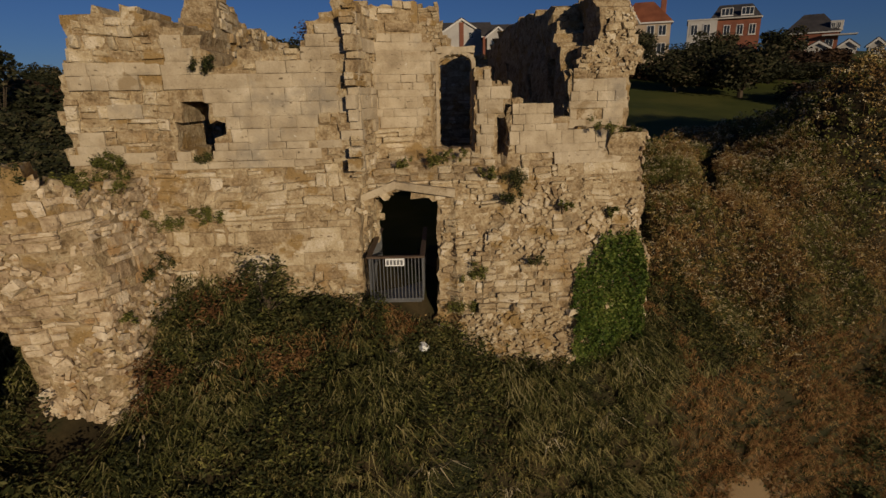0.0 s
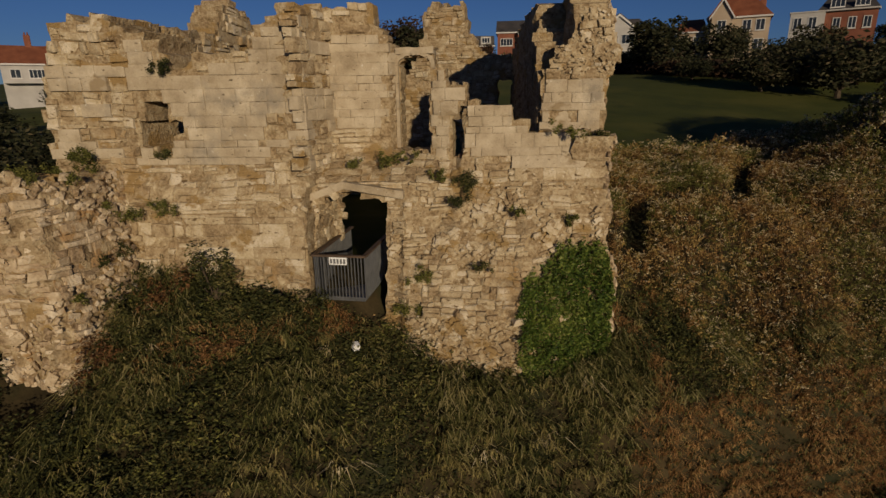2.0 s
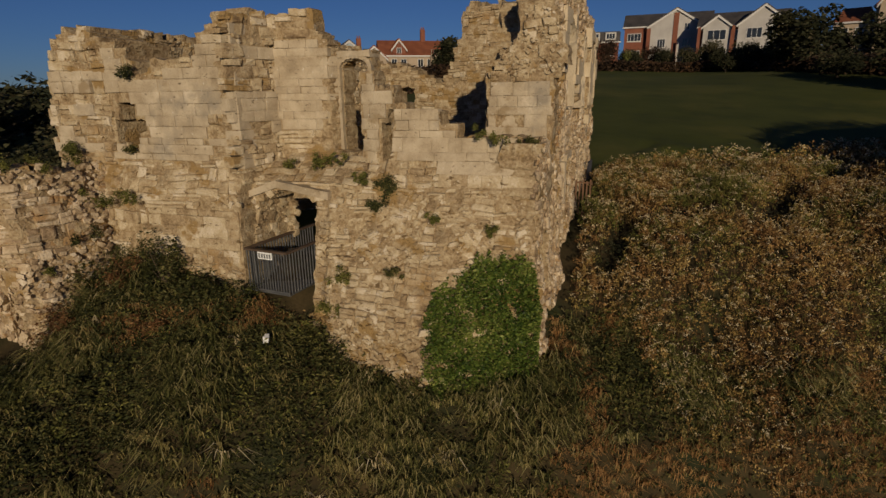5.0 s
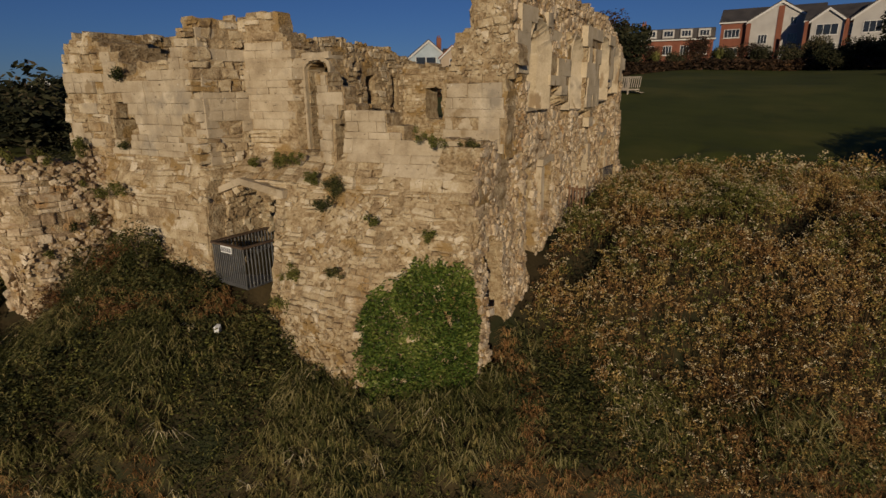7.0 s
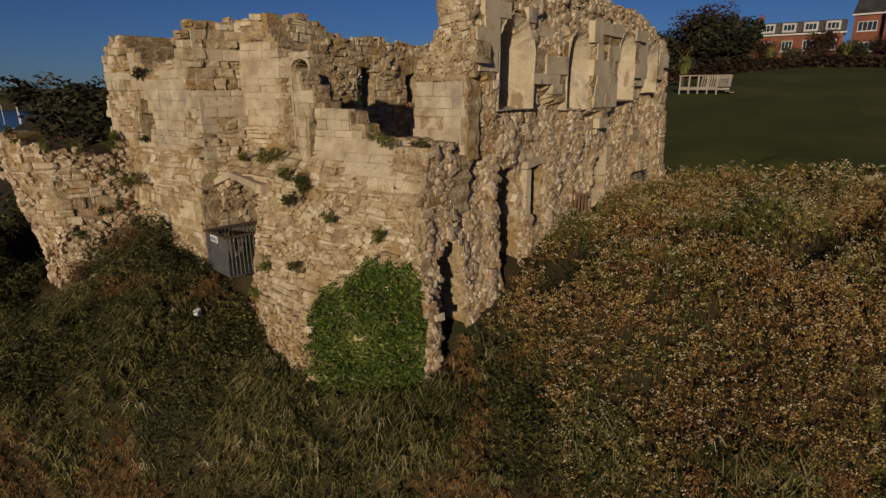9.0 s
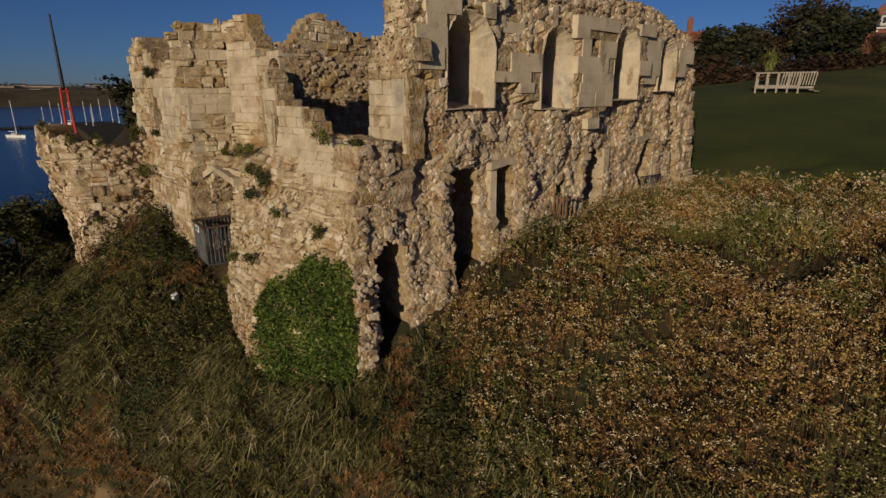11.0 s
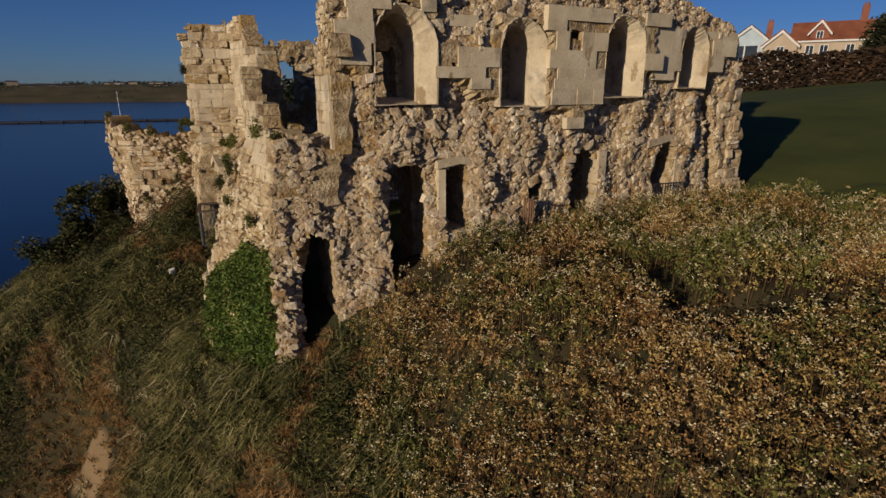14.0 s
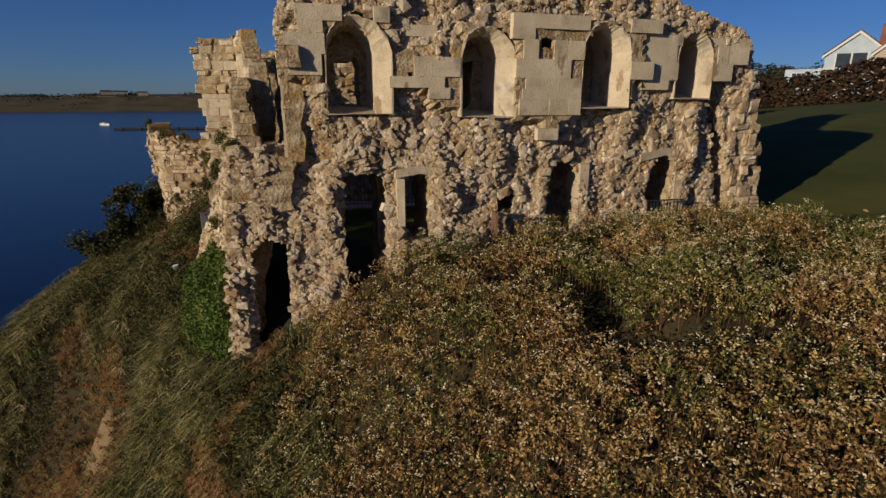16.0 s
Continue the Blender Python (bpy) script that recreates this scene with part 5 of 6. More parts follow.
local_box("floor_plate", (2.2, 16.2, 2.95), (3.2, 20.0, 3.0), STEEL, inner, IB)

fence = empty("slat_fence", (5.3, 20.9, 2.0), "short rusty brown upright slat fence against the wall", "fence")
FB = fence.matrix_world.inverted()
for k in range(5):
    local_box("slat", (5.02 + k * 0.12, 20.88, 1.4), (5.08 + k * 0.12, 20.91, 3.2 - 0.06 * (k % 2)), RUSTWOOD, fence, FB)
for z in (2.0, 3.05):
    local_box("rail", (4.98, 20.915, z), (5.6, 20.95, z + 0.06), RUSTWOOD, fence, FB)

low_rail = empty("low_railing", (4.75, 26.4, 2.6), "low dark railing across a lower opening", "railing")
LB = low_rail.matrix_world.inverted()
local_box("rail", (4.62, 25.75, 3.15), (4.66, 27.0, 3.19), DARKMETAL, low_rail, LB)
for k in range(12):
    local_box("bar", (4.63, 25.78 + k * 0.108, 2.3), (4.65, 25.8 + k * 0.108, 3.15), DARKMETAL, low_rail, LB, "", 0.0)

v, f = ROCKS[3]
boulder = new("pale_stone", mesh_of("pale_stone", v * 0.2, f, SIGN))
boulder.matrix_world = pose(-0.5, 11.3, ground_z(-0.5, 11.3) + 0.32, 20, 10, 30)
tagged(boulder, "small white fallen stone in the grass", "stone")


# ---- houses on the hill ----
def slab(soup, a, b, c, d, thick):
    """A roof plane with thickness through four corners."""
    a, b, c, d = (Vector(p) for p in (a, b, c, d))
    n = (b - a).cross(d - a).normalized() * thick
    soup.add([a, b, c, d, a + n, b + n, c + n, d + n], [(3, 2, 1, 0), (4, 5, 6, 7), (0, 1, 5, 4), (1, 2, 6, 5), (2, 3, 7, 6), (3, 0, 4, 7)])


def window(parent, x, z, w, h, y, bars=1):
    t = 0.09
    a, b = (x - w / 2, x + w / 2, z, z + h), (x - w / 2 + t, x + w / 2 - t, z + t, z + h - t)
    v = [(px, py, pz) for py in (y - 0.1, y + 0.02) for l, r, lo, hi in (a, b) for px, pz in ((l, lo), (r, lo), (r, hi), (l, hi))]
    f = []
    for k in range(4):
        m = (k + 1) % 4
        f += [(k, m, 4 + m, 4 + k), (8 + m, 8 + k, 12 + k, 12 + m), (m, k, 8 + k, 8 + m), (4 + k, 4 + m, 12 + m, 12 + k)]
    ob = part("window", mesh_of("window", v, f, FRAMEW), parent, "white framed window")
    for k in range(bars):
        bx = x - w / 2 + w * (k + 1) / (bars + 1)
        bar_ob = new("glazing_bar", box_mesh("glazing_bar", (bx - 0.035, y - 0.08, z + t), (bx + 0.035, y + 0.02, z + h - t), FRAMEW))
        bar_ob.parent = ob
    pane = new("pane", box_mesh("pane", (x - w / 2 + 0.04, y - 0.04, z + 0.04), (x + w / 2 - 0.04, y + 0.01, z + h - 0.04), PANE))
    pane.parent = ob
    sill = new("sill", box_mesh("sill", (x - w / 2 - 0.08, y - 0.18, z - 0.1), (x + w / 2 + 0.08, y + 0.02, z - 0.01), FRAMEW))
    sill.parent = ob


def gable(parent, x, w, y0, y1, eave, apex, wall_mat, roof_mat, base, board=True):
    """A gabled wing whose gable faces the front."""
    s = Soup()
    a = [(x - w / 2, y0, base), (x + w / 2, y0, base), (x + w / 2, y0, eave), (x, y0, apex), (x - w / 2, y0, eave)]
    b = [(p[0], y1, p[2]) for p in a]
    s.add(a + b, [(0, 1, 2, 3, 4), (9, 8, 7, 6, 5)] + [((k + 1) % 5, k, 5 + k, 5 + (k + 1) % 5) for k in range(5)])
    part("wall", s.mesh("wall", wall_mat), parent)
    k = (apex - eave) / (w / 2)
    for sg in (-1, 1):
        r = Soup()
        ex, ez = x + sg * (w / 2 + 0.35), eave - 0.35 * k
        pts = [(x, y0 - 0.35, apex + 0.03), (ex, y0 - 0.35, ez + 0.03), (ex, y1, ez + 0.03), (x, y1, apex + 0.03)]
        slab(r, *(pts if sg < 0 else pts[::-1]), -0.16 if sg < 0 else -0.16)
        part("roof", r.mesh("roof", roof_mat), parent)
        if board:
            bd = Soup()
            p, q = Vector((x, y0 - 0.42, apex + 0.02)), Vector((ex, y0 - 0.42, ez + 0.02))
            v = [p, q, q - Vector((0, 0, 0.35)), p - Vector((0, 0, 0.4))]
            bd.add([u for u in v] + [u + Vector((0, 0.07, 0)) for u in v], [(0, 1, 2, 3), (7, 6, 5, 4), (0, 4, 5, 1), (1, 5, 6, 2), (2, 6, 7, 3), (3, 7, 4, 0)])
            part("bargeboard", bd.mesh("bargeboard", FRAMEW), parent, "white bargeboard")


def range_block(parent, x0, x1, y0, y1, eave, ridge, wall_mat, roof_mat, base, hip=0.0):
    """A block with its ridge along the front, hipped or not."""
    part("wall", box_mesh("wall", (x0, y0, base), (x1, y1, eave), wall_mat), parent)
    m = (y0 + y1) / 2
    o = 0.35
    r = Soup()
    v = [(x0 - o, y0 - o, eave), (x1 + o, y0 - o, eave), (x1 + o, y1 + o, eave), (x0 - o, y1 + o, eave), (x0 - o + hip, m, ridge), (x1 + o - hip, m, ridge),
         (x0 - o, y0 - o, eave - 0.15), (x1 + o, y0 - o, eave - 0.15), (x1 + o, y1 + o, eave - 0.15), (x0 - o, y1 + o, eave - 0.15)]
    r.add(v, [(0, 1, 5, 4), (2, 3, 4, 5), (1, 2, 5), (3, 0, 4), (6, 7, 1, 0), (7, 8, 2, 1), (8, 9, 3, 2), (9, 6, 0, 3), (9, 8, 7, 6)])
    part("roof", r.mesh("roof", roof_mat), parent)
    part("fascia", box_mesh("fascia", (x0 - o, y0 - o - 0.06, eave - 0.22), (x1 + o, y0 - o - 0.005, eave + 0.02), FRAMEW), parent, "white fascia board")


def chimney(parent, x, y, z0, z1, mat=None):
    part("chimney", box_mesh("chimney", (x - 0.45, y - 0.35, z0), (x + 0.45, y + 0.35, z1), mat or BRICK, 0.03), parent)
    for k in (-0.2, 0.2):
        s = Soup()
        s.tube((x + k, y, z1), (x + k, y, z1 + 0.45), 0.13, 0.1, 8)
        part("chimney_pot", s.mesh("chimney_pot", TILE), parent)


def house(label, x, y, turn, name="house"):
    """Heights inside are above the house's own ground."""
    return empty(name, (x, y, 0.0), label, "house", "houses on the hill", "", turn)


# two white gabled houses
h = house("white gabled house with brick piers and slate roof", 3.6, 122, 2)
range_block(h, -8.2, 7.6, 1.2, 9, 18.3, 21.0, BRICK, SLATE, 8)
gable(h, 1.2, 9.6, 0, 6, 18.2, 21.2, WHITE, SLATE, 8)
for px, w in ((1.2, 0.9), (-3.6, 0.7), (6.0, 0.7)):
    part("pier", box_mesh("pier", (px - w / 2, -0.14, 8), (px + w / 2, -0.004, 20.4 if px == 1.2 else 17.8), BRICK), h, "red brick pier")
window(h, -1.2, 14.2, 1.5, 1.6, 0, 2)
window(h, 3.3, 14.2, 1.6, 1.6, 0, 2)
window(h, 3.2, 17.2, 1.0, 1.3, 0)
window(h, -6.3, 15.6, 2.6, 1.5, 1.2, 3)
window(h, -6.3, 12.4, 2.6, 1.5, 1.2, 3)
window(h, 6.8, 14.6, 1.0, 1.6, 1.2)

h = house("white house with two gables and a balcony", 15.4, 114.5, -4)
range_block(h, -6.6, 7.2, 1.0, 9, 17.0, 19.6, BRICK, SLATE, 8)
gable(h, -3.6, 4.4, 0, 5, 17.0, 18.7, WHITE, SLATE, 8)
gable(h, 3.4, 7.4, -0.6, 6, 17.0, 19.9, WHITE, SLATE, 8)
for px in (-1.0, 7.0, -6.4):
    part("pier", box_mesh("pier", (px - 0.25, -0.75, 8), (px + 0.25, -0.61, 16.8), BRICK), h, "red brick pier")
for wx, ww, wy in ((-3.6, 3.0, 0), (0.0, 1.5, 1.0), (2.2, 2.4, -0.6), (5.2, 2.4, -0.6)):
    window(h, wx, 14.6, ww, 1.7, wy, 2)
    window(h, wx, 11.6, ww, 1.8, wy, 2)
part("balcony", box_mesh("balcony", (-5.8, -1.4, 11.1), (-0.8, -0.02, 11.3), WHITE, 0.03), h, "white balcony floor")
for k in range(12):
    part("baluster", box_mesh("baluster", (-5.75 + k * 0.44, -1.38, 11.3), (-5.69 + k * 0.44, -1.33, 12.2), FRAMEW), h)

# cream stone villa with a red roof
h = house("cream stone villa with red tiled hipped roof", 35.6, 100, -18)
range_block(h, -4.6, 4.2, 0, 8, 17.2, 21.0, CREAM, TILE, 8, 3.2)
gable(h, -2.6, 3.0, -1.2, 3, 17.6, 20.0, CREAM, TILE, 8)
range_block(h, -9.4, -4.9, 1.0, 7, 15.4, 17.6, CREAM, TILE, 8, 1.0)
for wx, wy in ((-2.6, -1.2), (1.0, 0), (2.9, 0)):
    window(h, wx, 15.0, 1.3, 1.7, wy)
    window(h, wx, 12.0, 1.4, 1.8, wy)
window(h, -6.2, 13.4, 1.0, 1.2, 1.0)
window(h, -8.0, 13.4, 1.0, 1.2, 1.0)
chimney(h, 3.0, 4, 18.5, 22.3)

# white and brick terrace beside it
h = house("white and red brick house with dark flat roof", 45.5, 95, -23)
part("wall", box_mesh("wall", (-4.2, 0, 8), (0.2, 8, 16.9), WHITE), h)
part("wall", box_mesh("wall", (0.205, 0.4, 8), (6.5, 8, 16.7), BRICK), h)
range_block(h, -0.5, 6.5, 2.2, 8, 17.2, 19.6, SLATE, SLATE, 16.72, 1.4)
part("parapet", box_mesh("parapet", (-4.35, -0.12, 16.9), (6.6, 8.1, 17.1), WHITE), h)
for wx in (-3.2, -1.3):
    window(h, wx, 14.6, 1.1, 1.7, 0)
    window(h, wx, 11.6, 1.2, 1.9, 0)
for wx in (1.7, 3.6, 5.4):
    window(h, wx, 14.4, 1.0, 1.6, 0.4)
window(h, 1.6, 17.6, 1.8, 1.2, 2.2, 2)
window(h, 4.6, 17.6, 1.8, 1.2, 2.2, 2)

h = house("house with a large dark hipped roof", 82, 125, -33)
range_block(h, -6.0, 4.0, 0, 10, 17.4, 21.6, BRICK, SLATE, 8, 3.5)
part("dormer", box_mesh("dormer", (2.2, 0.6, 17.5), (4.6, 3.0, 19.6), WHITE, 0.05), h, "white flat dormer")
part("porch_roof", box_mesh("porch_roof", (1.0, -1.8, 16.4), (7.2, -0.02, 16.7), WHITE, 0.05), h, "white flat porch roof")
window(h, 2.8, 18.0, 0.7, 1.2, 0.6)
window(h, 3.8, 18.0, 0.7, 1.2, 0.6)
window(h, -2.0, 14.4, 1.5, 1.4, 0)
window(h, 2.5, 14.4, 1.5, 1.4, 0)

for k, (hx, hy, w) in enumerate(((63.4, 102.5, 3.0), (66.4, 100.2, 3.3), (69.9, 97.8, 2.6), (73.2, 95.6, 2.2))):
    h = empty("chalet", (hx, hy, 0), "small white wooden chalet with low gable", "chalet", "row of chalets", "", -34)
    gable(h, 0, w, 0, 5, 12.7, 13.7, WHITE, SLATE, 8)
    window(h, 0.3, 11.2, w * 0.4, 1.0, 0, 2)
    part("door", box_mesh("door", (-w * 0.36, -0.05, 10.2), (-w * 0.36 + 0.7, -0.004, 12.1), SLATE), h, "dark door")

# brick terrace with dormers
h = house("red brick terrace with slate mansard and white dormers", -11.2, 118.5, 12, "terrace_house")
range_block(h, -6.2, 6.2, 1.2, 9, 15.6, 16.2, BRICK, SLATE, 7)
part("mansard", box_mesh("mansard", (-6.4, 0.9, 15.62), (6.4, 9.2, 17.5), SLATE, 0.2), h, "slate mansard storey")
range_block(h, -15.0, -6.3, 1.6, 9, 15.2, 17.4, BRICK, SLATE, 7)
for k in range(4):
    wx = -4.8 + k * 3.1
    part("dormer", box_mesh("dormer", (wx - 1.05, 0.35, 15.75), (wx + 1.05, 0.89, 17.3), WHITE, 0.04), h, "white dormer front")
    window(h, wx, 16.0, 1.7, 1.1, 0.35, 2)
    window(h, wx, 12.8, 1.6, 1.7, 1.2, 2)
    if k < 3:
        part("arch_porch", box_mesh("arch_porch", (wx - 0.9, -0.4, 8), (wx + 0.9, 1.18, 11.6), BRICK, 0.25), h, "brick arched porch")
chimney(h, -6.3, 5, 16, 19.0)

# grey-blue gabled house and red-roofed house
h = house("pale blue boarded house with white gable and balcony", -49.6, 91.8, 41)
gable(h, 0, 7.4, 0, 9, 12.6, 15.6, BLUEBOARD, SLATE, 6)
range_block(h, 3.8, 7.2, 2.0, 9, 12.2, 14.6, BLUEBOARD, SLATE, 6)
part("loggia", box_mesh("loggia", (-2.4, -0.06, 9.9), (1.4, -0.004, 12.6), PANE), h, "dark glazed gable opening")
part("balcony", box_mesh("balcony", (-4.2, -1.6, 9.4), (2.4, -0.07, 9.6), WHITE, 0.03), h, "white balcony floor")
part("balcony_rail", box_mesh("balcony_rail", (-4.2, -1.6, 10.5), (2.4, -1.52, 10.58), FRAMEW), h)
for k in range(14):
    part("baluster", box_mesh("baluster", (-4.15 + k * 0.5, -1.59, 9.6), (-4.09 + k * 0.5, -1.53, 10.5), FRAMEW), h)
for px in (-2.4, -0.5, 1.4):
    part("post", box_mesh("post", (px - 0.09, -0.2, 9.6), (px + 0.09, -0.061, 12.7), FRAMEW), h)
window(h, 2.5, 10.2, 0.8, 1.7, 0)
part("annexe", box_mesh("annexe", (-8.6, 1.0, 6), (-3.9, 7, 10.6), BLUEBOARD, 0.04), h, "pale boarded lower annexe")
window(h, -6.4, 9.1, 2.6, 1.0, 1.0, 3)
chimney(h, 2.8, 6.5, 13.2, 16.6)

h = house("stone bungalow with long red tiled roof and dormer", -41.6, 97.5, 36)
range_block(h, -4.0, 8.5, 0, 8, 13.0, 16.0, CREAM, TILE, 7)
gable(h, -5.4, 4.4, -0.8, 5, 12.6, 14.6, CREAM, TILE, 7)
gable(h, -0.6, 2.4, 0.3, 3.5, 14.4, 15.9, BRICK, TILE, 12.9)
window(h, -5.4, 11.0, 1.1, 1.3, -0.8)
window(h, -0.6, 13.3, 0.9, 1.1, 0.3)
for wx in (-1.6, 0.2, 3.4, 5.2):
    window(h, wx, 11.0, 1.1, 1.4, 0)
part("roof_terrace", box_mesh("roof_terrace", (5.2, -1.2, 7), (8.8, -0.02, 12.9), CREAM, 0.03), h, "flat roofed stone bay")
for k in range(8):
    part("baluster", box_mesh("baluster", (5.25 + k * 0.49, -1.18, 12.9), (5.37 + k * 0.49, -1.06, 13.9), TIMBER), h)
part("terrace_rail", box_mesh("terrace_rail", (5.2, -1.2, 13.9), (8.85, -1.05, 14.0), TIMBER), h)
window(h, 7.0, 10.6, 1.6, 1.6, -1.2, 2)
chimney(h, 4.6, 4, 15.4, 18.0)

# houses to the west
h = house("half-timbered black and white house", -81.7, 67.4, 53)
range_block(h, -6.5, 2.0, 1.0, 9, 9.8, 12.3, WHITE, SLATE, 3)
gable(h, 1.6, 4.8, 0, 6, 9.7, 12.2, WHITE, SLATE, 3)
for k in range(5):
    part("timber_post", box_mesh("timber_post", (-0.5 + k * 1.02, -0.06, 8.0), (-0.32 + k * 1.02, -0.004, 10.0 + (0.8 if k in (1, 2, 3) else 0)), DARKMETAL), h, "black timber post")
for z in (7.9, 9.85):
    part("timber_rail", box_mesh("timber_rail", (-0.7, -0.065, z), (3.9, -0.003, z + 0.16), DARKMETAL), h, "black timber rail")
window(h, -3.0, 8.0, 1.0, 1.2, 1.0)
window(h, -4.6, 5.2, 1.6, 1.4, 1.0, 2)
window(h, 1.6, 5.4, 2.0, 1.4, 0, 2)

h = house("white house with steep red tiled roof", -72.8, 80.5, 43)
range_block(h, -7, 1.5, 1.0, 9, 11.6, 14.6, WHITE, TILE, 4)
gable(h, 1.8, 4.2, 0, 6, 11.6, 14.0, WHITE, TILE, 4)
window(h, 1.8, 9.6, 1.7, 1.4, 0, 2)
window(h, -2.4, 9.4, 2.2, 1.4, 1.0, 3)
window(h, -5.2, 9.4, 1.4, 1.4, 1.0)
window(h, 1.8, 6.4, 2.0, 1.5, 0, 2)
part("canopy", box_mesh("canopy", (-6.8, -0.6, 8.6), (1.0, 0.98, 8.8), WHITE, 0.03), h, "white canopy")
chimney(h, -3, 5, 13.6, 16.2)

h = house("small white gabled cottage", -91.2, 44, 69)
gable(h, 0, 5.0, 0, 7, 6.8, 9.2, WHITE, SLATE, 2)
window(h, 0, 5.4, 1.2, 1.1, 0)
range_block(h, 2.6, 9.0, 1.0, 7, 6.6, 8.6, WHITE, SLATE, 2)

# ---- timber deck on the lawn ----
DX, DY = -4.1, 56.8
dz = ground_z(DX, DY)
deck = empty("timber_deck", (DX, DY, dz), "weathered timber play deck with railings on the lawn", "deck", "", "", 21)
deck.scale = (0.82, 0.82, 0.8)
part("floor", box_mesh("floor", (-2.3, -0.9, 0.5), (1.2, 0.9, 0.62), TIMBER, 0.01), deck)
for k in range(5):
    for sy in (-0.9, 0.9):
        part("post", box_mesh("post", (-2.3 + k * 0.875 - 0.08, sy - 0.08, -0.3), (-2.3 + k * 0.875 + 0.08, sy + 0.08, 1.75), TIMBER, 0.015), deck)
for sy in (-0.9, 0.9):
    part("handrail", box_mesh("handrail", (-2.5, sy - 0.09, 1.75), (2.5, sy + 0.09, 1.83), TIMBER, 0.01), deck)
    part("beam", box_mesh("beam", (-2.4, sy - 0.05, 0.3), (2.4, sy + 0.05, 0.5), TIMBER, 0.01), deck)
bal = box_mesh("baluster", (-0.045, -0.03, 0.62), (0.045, 0.03, 1.75), TIMBER, 0.01)
for k in range(13):
    for sy in (-0.9, 0.9):
        b = part("baluster", bal, deck)
        b.matrix_local = pose(-0.3 + k * 0.22, sy, 0, 0, 6, 0)
for k in range(4):
    part("step", box_mesh("step", (1.25 + k * 0.4, -0.8, 0.02 + 0.12 * (3 - k)), (1.68 + k * 0.4, 0.8, 0.1 + 0.12 * (3 - k)), TIMBER, 0.01), deck)

# ---- trees, bushes and hedge ----
oak = foliage_thing("tree", "dark broadleaved tree behind the lawn", "tree", (21.8, 88.5, ground_z(21.8, 88.5)), 5.2, 9.0, 5200, 0.42, TREE, 41, "trees behind the lawn", 34, True, 0.1)
red_tree = foliage_thing("tree", "dark reddish autumn tree behind the lawn", "tree", (-18.5, 97, ground_z(-18.5, 97)), 5.4, 10.6, 5200, 0.36, REDTREE, 42, "trees behind the lawn", 30, True, 0.05)
bush = foliage_thing("bush", "dense dark green bush", "bush", (33.5, 62.5, ground_z(33.5, 62.5)), 4.6, 6.2, 4600, 0.34, TREE, 43, "bushes round the park", 36, True, 0.0)
shrub_far = foliage_thing("bush", "low dark tangled bush", "bush", (-22, 29, ground_z(-22, 29)), 2.6, 3.2, 3000, 0.2, TREE, 44, "bushes round the park", 26, True, 0.0)
rt = random.Random(9)


def plant(ob, x, y, s, sz=None):
    copy_thing(ob, pose(x, y, ground_z(x, y) - 0.1, 0, 0, rt.uniform(0, 360)) @ Matrix.Diagonal((s, s, sz or s, 1)))


for x, y, s in ((30, 90, 0.8), (40, 84, 0.7), (-29, 96, 1.05), (52, 86, 0.7), (-23.5, 97, 1.0), (-15.5, 94, 1.05), (-58, 101, 0.95), (-51, 104, 0.85), (-66, 92, 0.8)):
    plant(oak, x, y, s)
for x, y, s in ((-13.5, 108, 0.45), (-6.0, 110, 0.5), (2.0, 107, 0.4), (26, 94, 0.45)):
    plant(red_tree, x, y, s)
for x, y, s, sz in ((27.5, 66, 0.85, 0.8), (39.5, 59, 0.9, 0.45), (45, 60, 0.8, 0.35), (23, 76, 0.6, 0.5), (34, 78, 0.8, 0.8), (13, 96, 0.5, 0.6), (18, 98, 0.5, 0.6), (8, 102, 0.5, 0.65), (4, 104, 0.45, 0.6), (-1.5, 106, 0.5, 0.6), (11, 104, 0.5, 0.8), (16, 104, 0.5, 0.7), (21, 100, 0.55, 0.8), (-9, 106, 0.4, 0.5), (-16, 104, 0.5, 0.6),
                    (-33, 92, 0.6, 0.4), (-62, 96, 0.9, 0.9), (42, 72, 0.9, 0.5), (50, 74, 0.9, 0.4),
                    (-52, 66, 0.7, 0.5), (-58, 66, 0.8, 0.6), (-66, 58, 0.7, 0.5), (-60, 50, 0.7, 0.5), (-75, 56, 0.7, 0.5)):
    plant(bush, x, y, s, sz)
for x, y, s in ((-18, 22, 0.9), (-20, 35, 1.3), (-25, 24, 1.0), (-27, 38, 1.5), (-31, 30, 1.1), (-16, 16.5, 0.75), (-35, 44, 1.4), (-38, 34, 1.2), (-46, 42, 1.3), (-24, 46, 1.6), (-13, 19, 0.7),
                (-11.2, 8.6, 0.72), (-13.5, 11.0, 0.7), (-11.5, 14.5, 0.6), (-52, 33, 1.3), (-62, 40, 1.3), (-44, 26, 1.1), (-55, 24, 1.1), (-15, 27, 1.0), (-33, 20, 0.9)):
    plant(shrub_far, x, y, s)

tall_tree = foliage_thing("tree", "slim dark tree on the slope", "tree", (-26.5, 33.5, ground_z(-26.5, 33.5)), 1.5, 7.6, 1500, 0.22, TREE, 46, "", 18, True, 0.25)

